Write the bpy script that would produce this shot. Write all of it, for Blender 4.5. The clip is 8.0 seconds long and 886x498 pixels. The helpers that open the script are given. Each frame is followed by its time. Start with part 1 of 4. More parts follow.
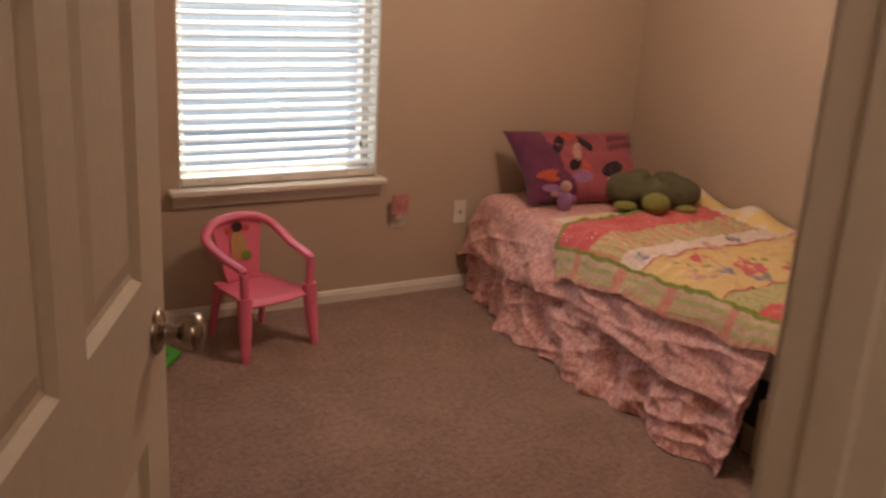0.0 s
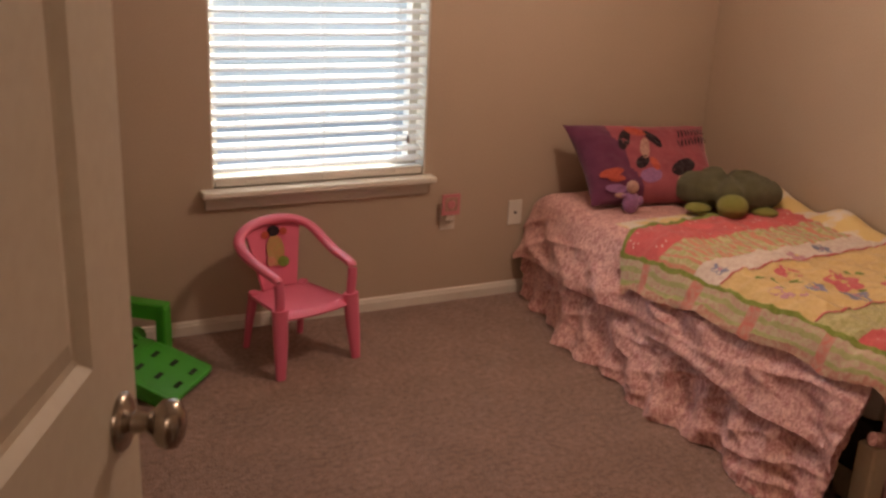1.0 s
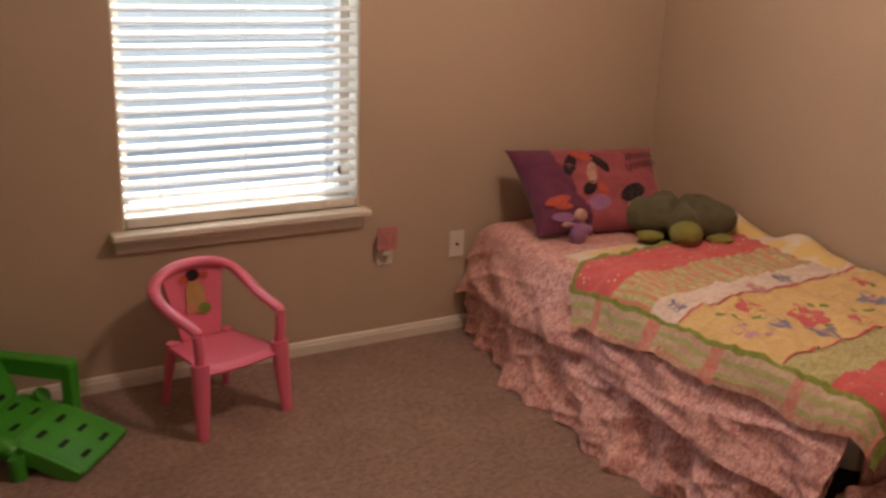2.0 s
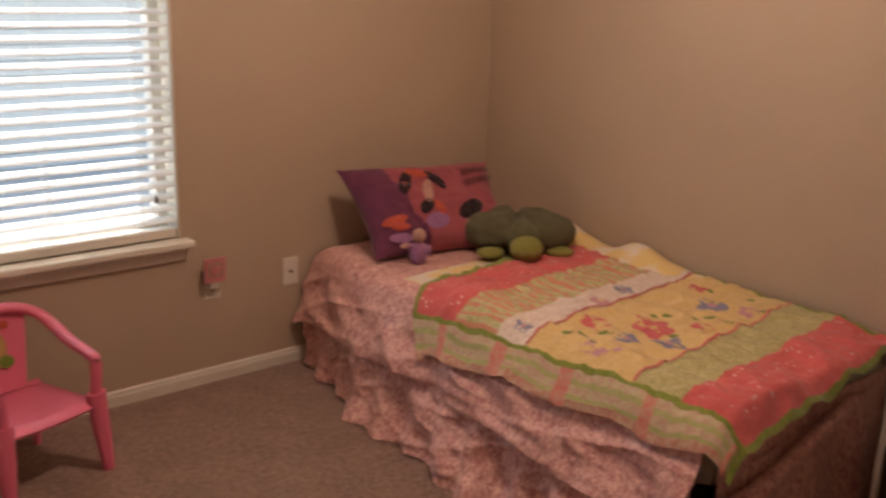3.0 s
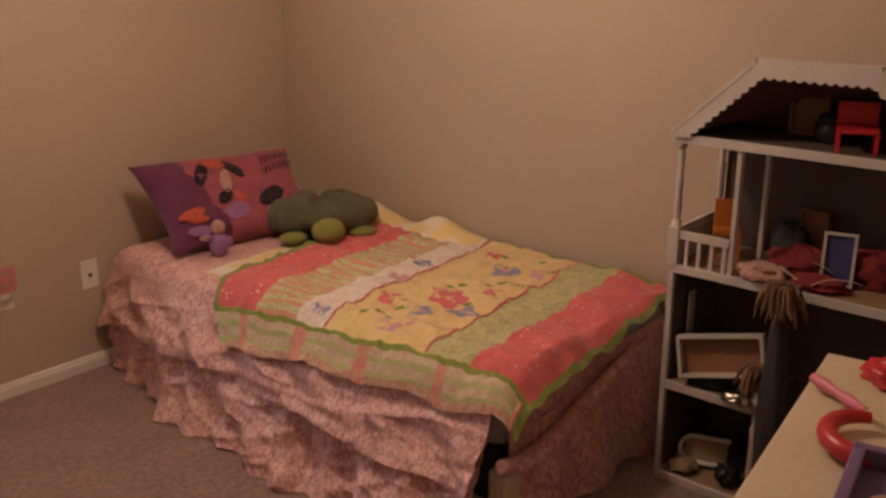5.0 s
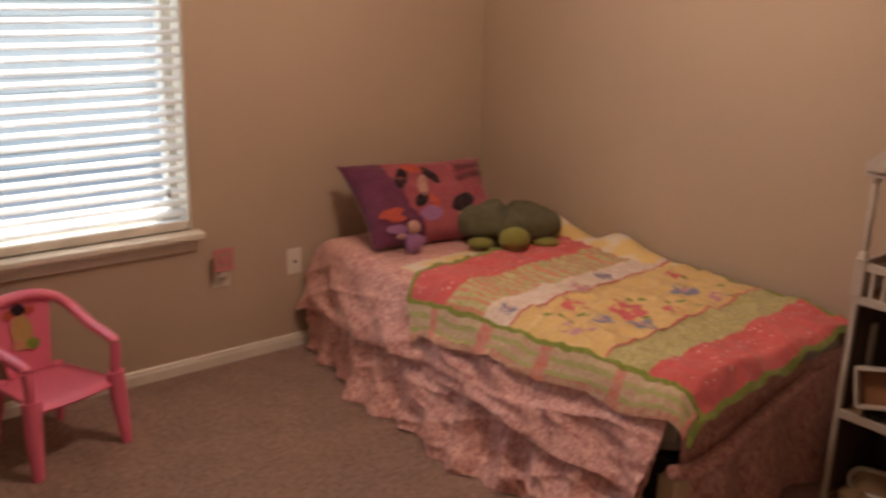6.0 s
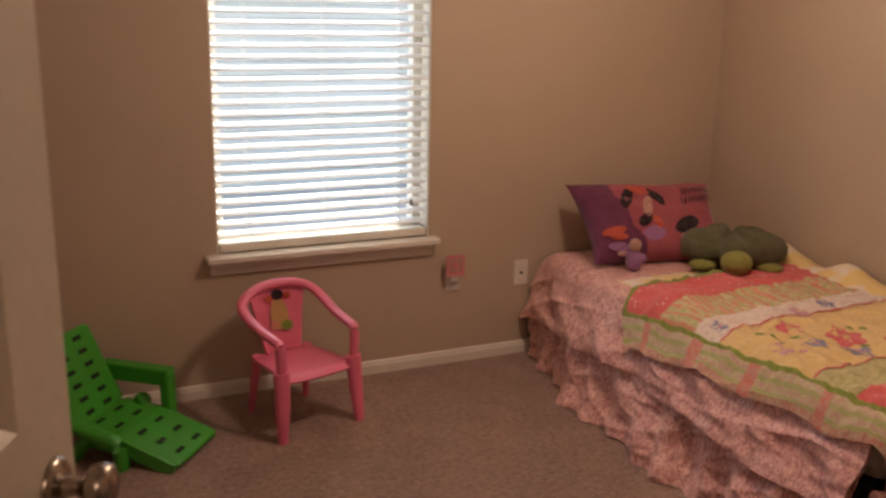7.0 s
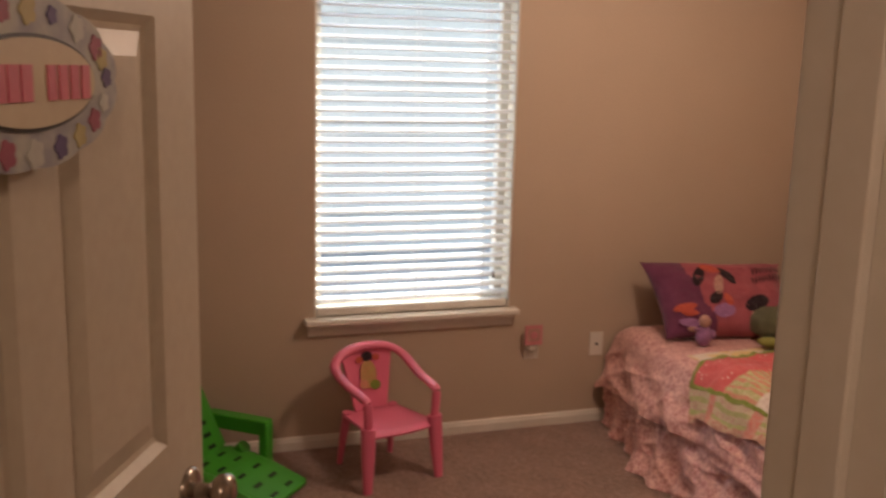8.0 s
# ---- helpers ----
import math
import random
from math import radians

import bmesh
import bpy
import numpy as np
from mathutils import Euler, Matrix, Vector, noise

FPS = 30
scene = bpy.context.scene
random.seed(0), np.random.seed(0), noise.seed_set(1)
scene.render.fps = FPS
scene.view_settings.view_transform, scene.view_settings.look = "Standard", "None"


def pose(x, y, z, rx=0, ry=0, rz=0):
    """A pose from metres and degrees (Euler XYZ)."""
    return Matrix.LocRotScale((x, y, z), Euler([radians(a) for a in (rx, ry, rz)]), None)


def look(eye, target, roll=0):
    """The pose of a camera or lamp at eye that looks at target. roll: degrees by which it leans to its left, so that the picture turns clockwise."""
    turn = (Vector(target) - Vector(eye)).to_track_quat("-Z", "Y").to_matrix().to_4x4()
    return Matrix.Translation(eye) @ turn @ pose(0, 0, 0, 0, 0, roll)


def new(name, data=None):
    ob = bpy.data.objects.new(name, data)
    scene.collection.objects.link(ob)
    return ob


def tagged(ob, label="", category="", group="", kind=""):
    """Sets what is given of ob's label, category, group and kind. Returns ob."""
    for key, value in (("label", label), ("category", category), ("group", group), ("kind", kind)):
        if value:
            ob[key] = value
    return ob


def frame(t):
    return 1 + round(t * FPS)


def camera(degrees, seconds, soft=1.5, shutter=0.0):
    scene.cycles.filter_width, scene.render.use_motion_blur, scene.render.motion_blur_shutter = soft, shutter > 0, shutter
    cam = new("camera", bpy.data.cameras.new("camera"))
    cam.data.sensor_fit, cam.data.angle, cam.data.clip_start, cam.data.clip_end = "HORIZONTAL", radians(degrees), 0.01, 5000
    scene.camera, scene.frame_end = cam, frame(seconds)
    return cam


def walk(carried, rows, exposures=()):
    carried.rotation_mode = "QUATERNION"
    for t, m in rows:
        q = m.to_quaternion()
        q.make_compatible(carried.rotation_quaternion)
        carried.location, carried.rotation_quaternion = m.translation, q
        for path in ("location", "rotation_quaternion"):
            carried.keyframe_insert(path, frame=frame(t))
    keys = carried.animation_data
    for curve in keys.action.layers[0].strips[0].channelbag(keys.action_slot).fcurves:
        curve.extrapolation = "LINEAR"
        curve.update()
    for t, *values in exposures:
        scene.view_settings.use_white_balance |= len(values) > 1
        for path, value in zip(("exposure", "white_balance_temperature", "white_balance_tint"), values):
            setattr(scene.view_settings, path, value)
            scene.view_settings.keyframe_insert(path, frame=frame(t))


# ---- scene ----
cam = camera(50.0, 8.0, soft=2.6, shutter=0.5)

PATH = [
    (0, (-3.325, -3.87, 1.588), (-2.375, -2.213, 0.994), 3.4),
    (0.5, (-3.236, -3.699, 1.571), (-2.363, -2.007, 0.959), 3.7),
    (1, (-3.154, -3.56, 1.577), (-2.308, -1.863, 0.942), 2.8),
    (2.5, (-2.932, -3.213, 1.579), (-1.857, -1.627, 1.006), 2.1),
    (3, (-2.884, -3.16, 1.566), (-1.651, -1.69, 1.0), 2.1),
    (3.5, (-2.828, -3.177, 1.542), (-1.469, -1.823, 0.977), 1.5),
    (4, (-2.775, -3.213, 1.533), (-1.297, -1.991, 0.963), 1.6),
    (4.2, (-2.76, -3.233, 1.532), (-1.256, -2.046, 0.961), 1.5),
    (5.3, (-2.794, -3.338, 1.602), (-1.377, -2.063, 0.997), -0.5),
    (5.5, (-2.869, -3.352, 1.571), (-1.485, -2.026, 0.998), 0.2),
    (6, (-3.001, -3.385, 1.609), (-1.78, -1.907, 1.039), 1.8),
    (6.5, (-3.009, -3.482, 1.595), (-2.039, -1.822, 1.046), 2.0),
    (7, (-3.051, -3.631, 1.589), (-2.257, -1.869, 1.074), 1.2),
    (7.5, (-3.118, -3.789, 1.69), (-2.378, -1.988, 1.235), 2.2),
    (8, (-3.114, -3.926, 1.667), (-2.495, -2.062, 1.29), 1.5),
]
walk(cam, [(t, look(eye, target, roll)) for t, eye, target, roll in PATH])

# ---- world, sun, ceiling lamp and hall fill ----
world = bpy.data.worlds.new("sky")
scene.world = world
world.use_nodes = True
wn = world.node_tree.nodes
sky = wn.new("ShaderNodeTexSky")
sky.sky_type = "NISHITA"
sky.sun_disc = False
sky.sun_elevation, sky.sun_rotation = radians(62.7), radians(40.6)
world.node_tree.links.new(sky.outputs[0], wn["Background"].inputs[0])
wn["Background"].inputs[1].default_value = 0.125

sun = new("sun", bpy.data.lights.new("sun", "SUN"))
sun.data.energy, sun.data.angle, sun.data.color = 3.6, radians(0.5), (1.0, 0.96, 0.88)
sun.matrix_world = look((0.0, 0.0, 0.0), (-0.30, -0.35, -0.89))

bulb = new("ceiling_bulb", bpy.data.lights.new("ceiling_bulb", "POINT"))
bulb.data.energy, bulb.data.color, bulb.data.shadow_soft_size = 6.8, (1.0, 0.715, 0.55), 0.10
bulb.matrix_world = pose(-1.30, -1.44, 2.22)
# Added fill in the hall, without a fixture, to brighten door and jamb.
hall_fill = new("hall_fill", bpy.data.lights.new("hall_fill", "POINT"))
hall_fill.data.energy, hall_fill.data.color, hall_fill.data.shadow_soft_size = 2.1, (1.0, 0.71, 0.54), 0.10
hall_fill.matrix_world = pose(-3.30, -4.45, 2.25)
scene.view_settings.exposure = 2.55


# ---- materials ----
def material(name, colour, rough=0.7, metal=0.0, second=None, scale=6.0, mix=0.5, fine=90.0, bump=0.15, bump_dist=0.002,
             fine_mix=0.12, spec=0.5, sheen=0.0, randomise=0.0):
    """A Principled surface with a broad and a fine variation and a fine relief, in metres."""
    m = bpy.data.materials.new(name)
    m.use_nodes = True
    n, l = m.node_tree.nodes, m.node_tree.links
    b = n["Principled BSDF"]
    co = n.new("ShaderNodeTexCoord")
    broad, grain = n.new("ShaderNodeTexNoise"), n.new("ShaderNodeTexNoise")
    broad.inputs["Scale"].default_value, broad.inputs["Detail"].default_value = scale, 4.0
    grain.inputs["Scale"].default_value, grain.inputs["Detail"].default_value = fine, 6.0
    for t in (broad, grain):
        l.new(co.outputs["Object"], t.inputs["Vector"])
    second = second or tuple(c * 0.82 for c in colour)
    ramp = n.new("ShaderNodeValToRGB")
    ramp.color_ramp.elements[0].position, ramp.color_ramp.elements[1].position = 0.5 - mix / 2, 0.5 + mix / 2
    ramp.color_ramp.elements[0].color, ramp.color_ramp.elements[1].color = (*second, 1), (*colour, 1)
    l.new(broad.outputs[0], ramp.inputs[0])
    over = n.new("ShaderNodeMixRGB")
    over.blend_type = "OVERLAY"
    over.inputs[0].default_value = fine_mix
    l.new(ramp.outputs[0], over.inputs[1])
    l.new(grain.outputs[0], over.inputs[2])
    l.new(over.outputs[0], b.inputs["Base Color"])
    b.inputs["Roughness"].default_value, b.inputs["Metallic"].default_value = rough, metal
    b.inputs["Specular IOR Level"].default_value = spec
    b.inputs["Sheen Weight"].default_value = sheen
    bm_node = n.new("ShaderNodeBump")
    bm_node.inputs["Strength"].default_value, bm_node.inputs["Distance"].default_value = bump, bump_dist
    l.new(grain.outputs[0], bm_node.inputs["Height"])
    l.new(bm_node.outputs[0], b.inputs["Normal"])
    return m


WALL = material("wall_paint", (0.49, 0.387, 0.292), 0.75, second=(0.46, 0.362, 0.272), scale=2.0, fine=160, bump=0.35, bump_dist=0.003)
CEILING = material("ceiling_paint", (0.75, 0.72, 0.66), 0.9, fine=60, bump=0.4, bump_dist=0.004)
TRIM = material("trim_paint", (0.74, 0.70, 0.62), 0.45, second=(0.68, 0.63, 0.55), fine=40, bump=0.05)
DOORPAINT = material("door_paint", (0.62, 0.55, 0.44), 0.42, second=(0.57, 0.505, 0.40), scale=3, fine=50, bump=0.06)
CARPET = material("carpet_pile", (0.435, 0.272, 0.212), 0.95, second=(0.240, 0.142, 0.112), scale=46, mix=0.40, fine=130, bump=1.0,
                  bump_dist=0.012, fine_mix=0.7, spec=0.1, sheen=0.3)


def brushed_patches(m, scale, low):
    """Broad uneven tone over a material's colour, as pile brushed this way and that."""
    n, l = m.node_tree.nodes, m.node_tree.links
    b = n["Principled BSDF"]
    old = b.inputs["Base Color"].links[0].from_socket
    co, tex, ramp, mixer = n.new("ShaderNodeTexCoord"), n.new("ShaderNodeTexNoise"), n.new("ShaderNodeValToRGB"), n.new("ShaderNodeMixRGB")
    tex.inputs["Scale"].default_value, tex.inputs["Detail"].default_value, tex.inputs["Distortion"].default_value = scale, 5.0, 0.8
    ramp.color_ramp.elements[0].position, ramp.color_ramp.elements[1].position = 0.35, 0.65
    ramp.color_ramp.elements[0].color, ramp.color_ramp.elements[1].color = (low, low, low, 1), (1, 1, 1, 1)
    mixer.blend_type = "MULTIPLY"
    mixer.inputs[0].default_value = 1.0
    l.new(co.outputs["Object"], tex.inputs["Vector"])
    l.new(tex.outputs[0], ramp.inputs[0])
    l.new(old, mixer.inputs[1])
    l.new(ramp.outputs[0], mixer.inputs[2])
    l.new(mixer.outputs[0], b.inputs["Base Color"])


brushed_patches(CARPET, 5.0, 0.80)
PINK = material("pink_plastic", (0.76, 0.17, 0.28), 0.38, second=(0.70, 0.15, 0.25), fine=200, bump=0.03)
GREEN = material("green_plastic", (0.06, 0.36, 0.03), 0.35, second=(0.05, 0.31, 0.025), fine=200, bump=0.03)
HOLE = material("dark_hollow", (0.01, 0.02, 0.01), 0.9)
STEEL = material("satin_nickel", (0.42, 0.36, 0.30), 0.24, 1.0, second=(0.36, 0.31, 0.26), fine=300, bump=0.04)
WHITEPL = material("white_plastic", (0.78, 0.74, 0.66), 0.35, fine=200, bump=0.02)
SLOT = material("socket_slot", (0.03, 0.03, 0.03), 0.6)
MATTRESS = material("mattress_ticking", (0.6, 0.55, 0.48), 0.9, fine=200)
DARKCLOTH = material("dark_cloth", (0.05, 0.04, 0.04), 0.95)
CREAM = material("cream_wood", (0.66, 0.55, 0.38), 0.5, second=(0.58, 0.48, 0.33), fine=60)
WHITEWOOD = material("white_painted_wood", (0.56, 0.51, 0.46), 0.45, second=(0.48, 0.43, 0.38), scale=10, fine=70, bump=0.08)
# Dark dollhouse boards; also the stand-in shade of the lining and the blind tassel.
DARKWOOD = material("dark_wood_and_shade", (0.10, 0.065, 0.05), 0.7, fine=60)
PALEWOOD = material("pale_floor_wood", (0.32, 0.21, 0.115), 0.6, fine=60)
ORANGE = material("orange_wood", (0.55, 0.17, 0.03), 0.5)
RED = material("red_plastic", (0.55, 0.02, 0.03), 0.35, fine=120)
REDCLOTH = material("red_cloth", (0.22, 0.022, 0.022), 0.9, fine=120)
ROSE = material("rose_plastic", (0.72, 0.18, 0.26), 0.4)
PURPLE = material("purple_plastic", (0.20, 0.13, 0.27), 0.5)
BLUE = material("blue_board", (0.05, 0.05, 0.16), 0.5)
BROWN = material("brown_board", (0.28, 0.13, 0.06), 0.7)
HAIR = material("tan_fibre", (0.26, 0.14, 0.06), 0.6, second=(0.14, 0.07, 0.03), scale=30, fine=300, bump=0.8)
BLACK = material("black_plastic", (0.012, 0.011, 0.012), 0.4)
PINKSCREEN = material("pink_shade", (0.62, 0.22, 0.24), 0.5)
PLUSH = material("green_plush", (0.158, 0.148, 0.082), 0.95, second=(0.100, 0.096, 0.050), scale=20, fine=320, bump=1.0, bump_dist=0.006,
                 fine_mix=0.5, spec=0.1, sheen=0.1)
PLUSHLIGHT = material("light_green_plush", (0.30, 0.29, 0.08), 0.95, second=(0.24, 0.24, 0.06), scale=20, fine=320, bump=1.0,
                      bump_dist=0.005, fine_mix=0.4, spec=0.1, sheen=0.1)
GROUND = material("pale_backdrop_ground", (0.36, 0.335, 0.285), 0.95, scale=1.5, fine=20)
# Siding tone of the backdrop house sets how bright the slat gaps look.
SIDING = material("cream_siding", (0.56, 0.525, 0.455), 0.8, scale=1.0, fine=20)
SHINGLE = material("grey_shingle", (0.07, 0.07, 0.075), 0.9, scale=3.0, fine=30)


def slat_material():
    m = bpy.data.materials.new("blind_slat")
    m.use_nodes = True
    n, l = m.node_tree.nodes, m.node_tree.links
    b = n["Principled BSDF"]
    b.inputs["Base Color"].default_value = (0.82, 0.82, 0.80, 1)
    b.inputs["Roughness"].default_value = 0.45
    t = n.new("ShaderNodeBsdfTranslucent")
    t.inputs[0].default_value = (0.85, 0.86, 0.86, 1)
    mixer = n.new("ShaderNodeMixShader")
    mixer.inputs[0].default_value = 0.34
    l.new(b.outputs[0], mixer.inputs[1])
    l.new(t.outputs[0], mixer.inputs[2])
    l.new(mixer.outputs[0], n["Material Output"].inputs[0])
    return m


def glass_material():
    m = bpy.data.materials.new("window_glass")
    m.use_nodes = True
    b = m.node_tree.nodes["Principled BSDF"]
    b.inputs["Base Color"].default_value = (0.96, 0.98, 0.98, 1)
    b.inputs["Roughness"].default_value = 0.02
    b.inputs["Transmission Weight"].default_value = 1.0
    b.inputs["IOR"].default_value = 1.1
    return m


SLAT, GLASS = slat_material(), glass_material()


def velour_material():
    """Dusty pink crushed fabric with dense pale and wine streaks and a soft satin gloss."""
    m = material("pink_velour", (0.87, 0.57, 0.515), 0.42, second=(0.42, 0.150, 0.145), scale=52, mix=0.28, fine=150, bump=0.35,
                 bump_dist=0.003, fine_mix=0.35, sheen=0.12, spec=0.35)
    n, l = m.node_tree.nodes, m.node_tree.links
    for node in n:
        if node.type == "TEX_NOISE" and abs(node.inputs["Scale"].default_value - 52) < 1:
            node.inputs["Distortion"].default_value = 1.5
            node.inputs["Roughness"].default_value = 0.7
            stretch = n.new("ShaderNodeMapping")
            stretch.inputs["Scale"].default_value = (1.0, 1.0, 0.5)
            stretch.inputs["Rotation"].default_value = (0.5, 0.0, 0.0)
            l.new(node.inputs["Vector"].links[0].from_socket, stretch.inputs["Vector"])
            l.new(stretch.outputs[0], node.inputs["Vector"])
    return m


VELOUR = velour_material()


def cloth(name, colour, second, scale=70, mix=0.25, bump=0.35):
    return material(name, colour, 0.9, second=second, scale=scale, mix=mix, fine=420, bump=bump, bump_dist=0.002, fine_mix=0.3,
                    spec=0.15, sheen=0.25)


CORAL = cloth("coral_cotton", (0.64, 0.14, 0.14), (0.58, 0.115, 0.12))
GREENTRIM = cloth("green_trim_cotton", (0.27, 0.31, 0.07), (0.20, 0.25, 0.045))
YELLOW = cloth("yellow_cotton", (0.70, 0.52, 0.25), (0.64, 0.46, 0.20))
PALEGREEN = cloth("pale_green_cotton", (0.53, 0.48, 0.25), (0.40, 0.37, 0.16), 90, 0.15)
WHITECOT = cloth("white_cotton", (0.74, 0.66, 0.58), (0.62, 0.50, 0.44), 60, 0.3)
STRIPEA = cloth("peach_stripe_cotton", (0.60, 0.22, 0.16), (0.56, 0.32, 0.20))
STRIPEB = cloth("leaf_stripe_cotton", (0.58, 0.52, 0.30), (0.40, 0.40, 0.16))
PLAIDA = cloth("pale_plaid_cotton", (0.60, 0.53, 0.34), (0.56, 0.36, 0.28), 60)
PLAIDB = cloth("green_plaid_cotton", (0.40, 0.42, 0.17), (0.48, 0.46, 0.22), 60)
PLAIDC = cloth("rose_plaid_cotton", (0.64, 0.22, 0.18), (0.60, 0.34, 0.26), 60)
PLAIDHEM = cloth("rose_hem_cotton", (0.60, 0.42, 0.30), (0.52, 0.24, 0.19), 60)
DOT = cloth("white_dot", (0.80, 0.66, 0.62), (0.78, 0.6, 0.56))
BLOSSOM = cloth("pink_blossom", (0.62, 0.16, 0.17), (0.56, 0.12, 0.14))
LILAC = cloth("lilac_blossom", (0.56, 0.30, 0.34), (0.5, 0.25, 0.3))
BLUEBL = cloth("blue_blossom", (0.22, 0.22, 0.34), (0.26, 0.26, 0.36))
LEAF = cloth("green_leaf", (0.20, 0.28, 0.05), (0.16, 0.22, 0.04))
PILLOWPINK = cloth("pink_pillow_cotton", (0.39, 0.105, 0.125), (0.25, 0.055, 0.075), 14, 0.6)
PILLOWPURPLE = cloth("purple_pillow_cotton", (0.17, 0.045, 0.095), (0.10, 0.025, 0.06), 14, 0.6)
PRINTDARK = cloth("dark_print", (0.02, 0.012, 0.018), (0.03, 0.015, 0.02))
PRINTORANGE = cloth("orange_print", (0.50, 0.10, 0.06), (0.40, 0.07, 0.05))
PRINTCREAM = cloth("cream_print", (0.50, 0.30, 0.24), (0.38, 0.20, 0.17))
PRINTLILAC = cloth("lilac_print", (0.32, 0.15, 0.30), (0.26, 0.12, 0.25))
SIGNPRINT = material("floral_sign", (0.50, 0.50, 0.44), 0.6, second=(0.34, 0.33, 0.36), scale=26, mix=0.25, fine=80)
SIGNPURPLE = material("sign_purple", (0.10, 0.06, 0.18), 0.6, scale=60)
SIGNYELLOW = material("sign_yellow", (0.50, 0.42, 0.18), 0.6, scale=60)
SIGNROSE = material("sign_rose", (0.36, 0.07, 0.12), 0.6, scale=60)
SIGNPALE = material("sign_pale", (0.58, 0.58, 0.52), 0.6, scale=60)


# ---- mesh helpers ----
def box(bm, x0, y0, z0, x1, y1, z1, bevel=0.0, m=None):
    made = bmesh.ops.create_cube(bm, size=1.0)["verts"]
    for v in made:
        v.co = Vector(((x0 + x1) / 2 + v.co.x * (x1 - x0), (y0 + y1) / 2 + v.co.y * (y1 - y0), (z0 + z1) / 2 + v.co.z * (z1 - z0)))
    if m is not None:
        bmesh.ops.transform(bm, matrix=m, verts=made)
    if bevel:
        edges = list({e for v in made for e in v.link_edges})
        bmesh.ops.bevel(bm, geom=edges, offset=bevel, segments=2, affect="EDGES", profile=0.5)
    return bm


def boxes(*rows, bevel=0.0):
    bm = bmesh.new()
    for r in rows:
        box(bm, *r, bevel=bevel)
    return bm


def tube(points, radii, sides=10, bm=None, flat=1.0, up=None):
    """A closed tube through points; flat squeezes it along its second axis."""
    bm = bm or bmesh.new()
    rings = []
    pts = [Vector(p) for p in points]
    if not isinstance(radii, (list, tuple)):
        radii = [radii] * len(pts)
    for i, p in enumerate(pts):
        d = (pts[min(i + 1, len(pts) - 1)] - pts[max(i - 1, 0)]).normalized()
        ref = Vector(up) if up else (Vector((0, 0, 1)) if abs(d.z) < 0.9 else Vector((0, 1, 0)))
        a = d.cross(ref).normalized()
        b = d.cross(a).normalized()
        rings.append([bm.verts.new(p + (a * math.cos(k * 2 * math.pi / sides) + b * flat * math.sin(k * 2 * math.pi / sides)) * radii[i])
                      for k in range(sides)])
    for r0, r1 in zip(rings, rings[1:]):
        for k in range(sides):
            bm.faces.new((r0[k], r0[(k + 1) % sides], r1[(k + 1) % sides], r1[k]))
    bm.faces.new(rings[0])
    bm.faces.new(rings[-1][::-1])
    bmesh.ops.recalc_face_normals(bm, faces=bm.faces)
    return bm


def smooth_path(points, steps=5):
    """A rounded way through points (Catmull-Rom)."""
    p = [Vector(q) for q in points]
    p = [2 * p[0] - p[1]] + p + [2 * p[-1] - p[-2]]
    out = []
    for i in range(1, len(p) - 2):
        for k in range(steps):
            t = k / steps
            out.append(0.5 * (2 * p[i] + (p[i + 1] - p[i - 1]) * t + (2 * p[i - 1] - 5 * p[i] + 4 * p[i + 1] - p[i + 2]) * t * t
                              + (3 * p[i] - p[i - 1] - 3 * p[i + 1] + p[i + 2]) * t ** 3))
    return out + [p[-2]]


def lathe(profile, sides=24, m=None, bm=None):
    """Spins (radius, height) pairs about z."""
    bm = bm or bmesh.new()
    rings = [[bm.verts.new((r * math.cos(k * 2 * math.pi / sides), r * math.sin(k * 2 * math.pi / sides), z)) for k in range(sides)]
             for r, z in profile]
    for r0, r1 in zip(rings, rings[1:]):
        for k in range(sides):
            bm.faces.new((r0[k], r0[(k + 1) % sides], r1[(k + 1) % sides], r1[k]))
    bm.faces.new(rings[0][::-1])
    bm.faces.new(rings[-1])
    if m is not None:
        bmesh.ops.transform(bm, matrix=m, verts=[v for r in rings for v in r])
    bmesh.ops.recalc_face_normals(bm, faces=bm.faces)
    return bm


def sheet(f, nu, nv, thick=0.0, bm=None):
    """A grid whose vertices are f(u, v), u and v from 0 to 1; with thick it is given a back and a rim."""
    bm = bm or bmesh.new()
    g = [[bm.verts.new(f(i / nu, j / nv)) for j in range(nv + 1)] for i in range(nu + 1)]
    faces = [bm.faces.new((g[i][j], g[i + 1][j], g[i + 1][j + 1], g[i][j + 1])) for i in range(nu) for j in range(nv)]
    if thick:
        bm.normal_update()
        bmesh.ops.solidify(bm, geom=faces, thickness=thick)
    bmesh.ops.recalc_face_normals(bm, faces=bm.faces)
    return bm


def ball(bm, centre, size, seg=16, m=None):
    made = bmesh.ops.create_uvsphere(bm, u_segments=seg, v_segments=max(6, seg // 2), radius=1.0)["verts"]
    for v in made:
        v.co = Vector((v.co.x * size[0], v.co.y * size[1], v.co.z * size[2]))
        if m is not None:
            v.co = m @ v.co
        v.co += Vector(centre)
    return made


def prism(outline, y0, y1, bm=None):
    """Extrudes an outline of (x, z) along y."""
    bm = bm or bmesh.new()
    a = [bm.verts.new((x, y0, z)) for x, z in outline]
    b = [bm.verts.new((x, y1, z)) for x, z in outline]
    bm.faces.new(a)
    bm.faces.new(b[::-1])
    for i in range(len(a)):
        j = (i + 1) % len(a)
        bm.faces.new((a[j], a[i], b[i], b[j]))
    bmesh.ops.recalc_face_normals(bm, faces=bm.faces)
    return bm


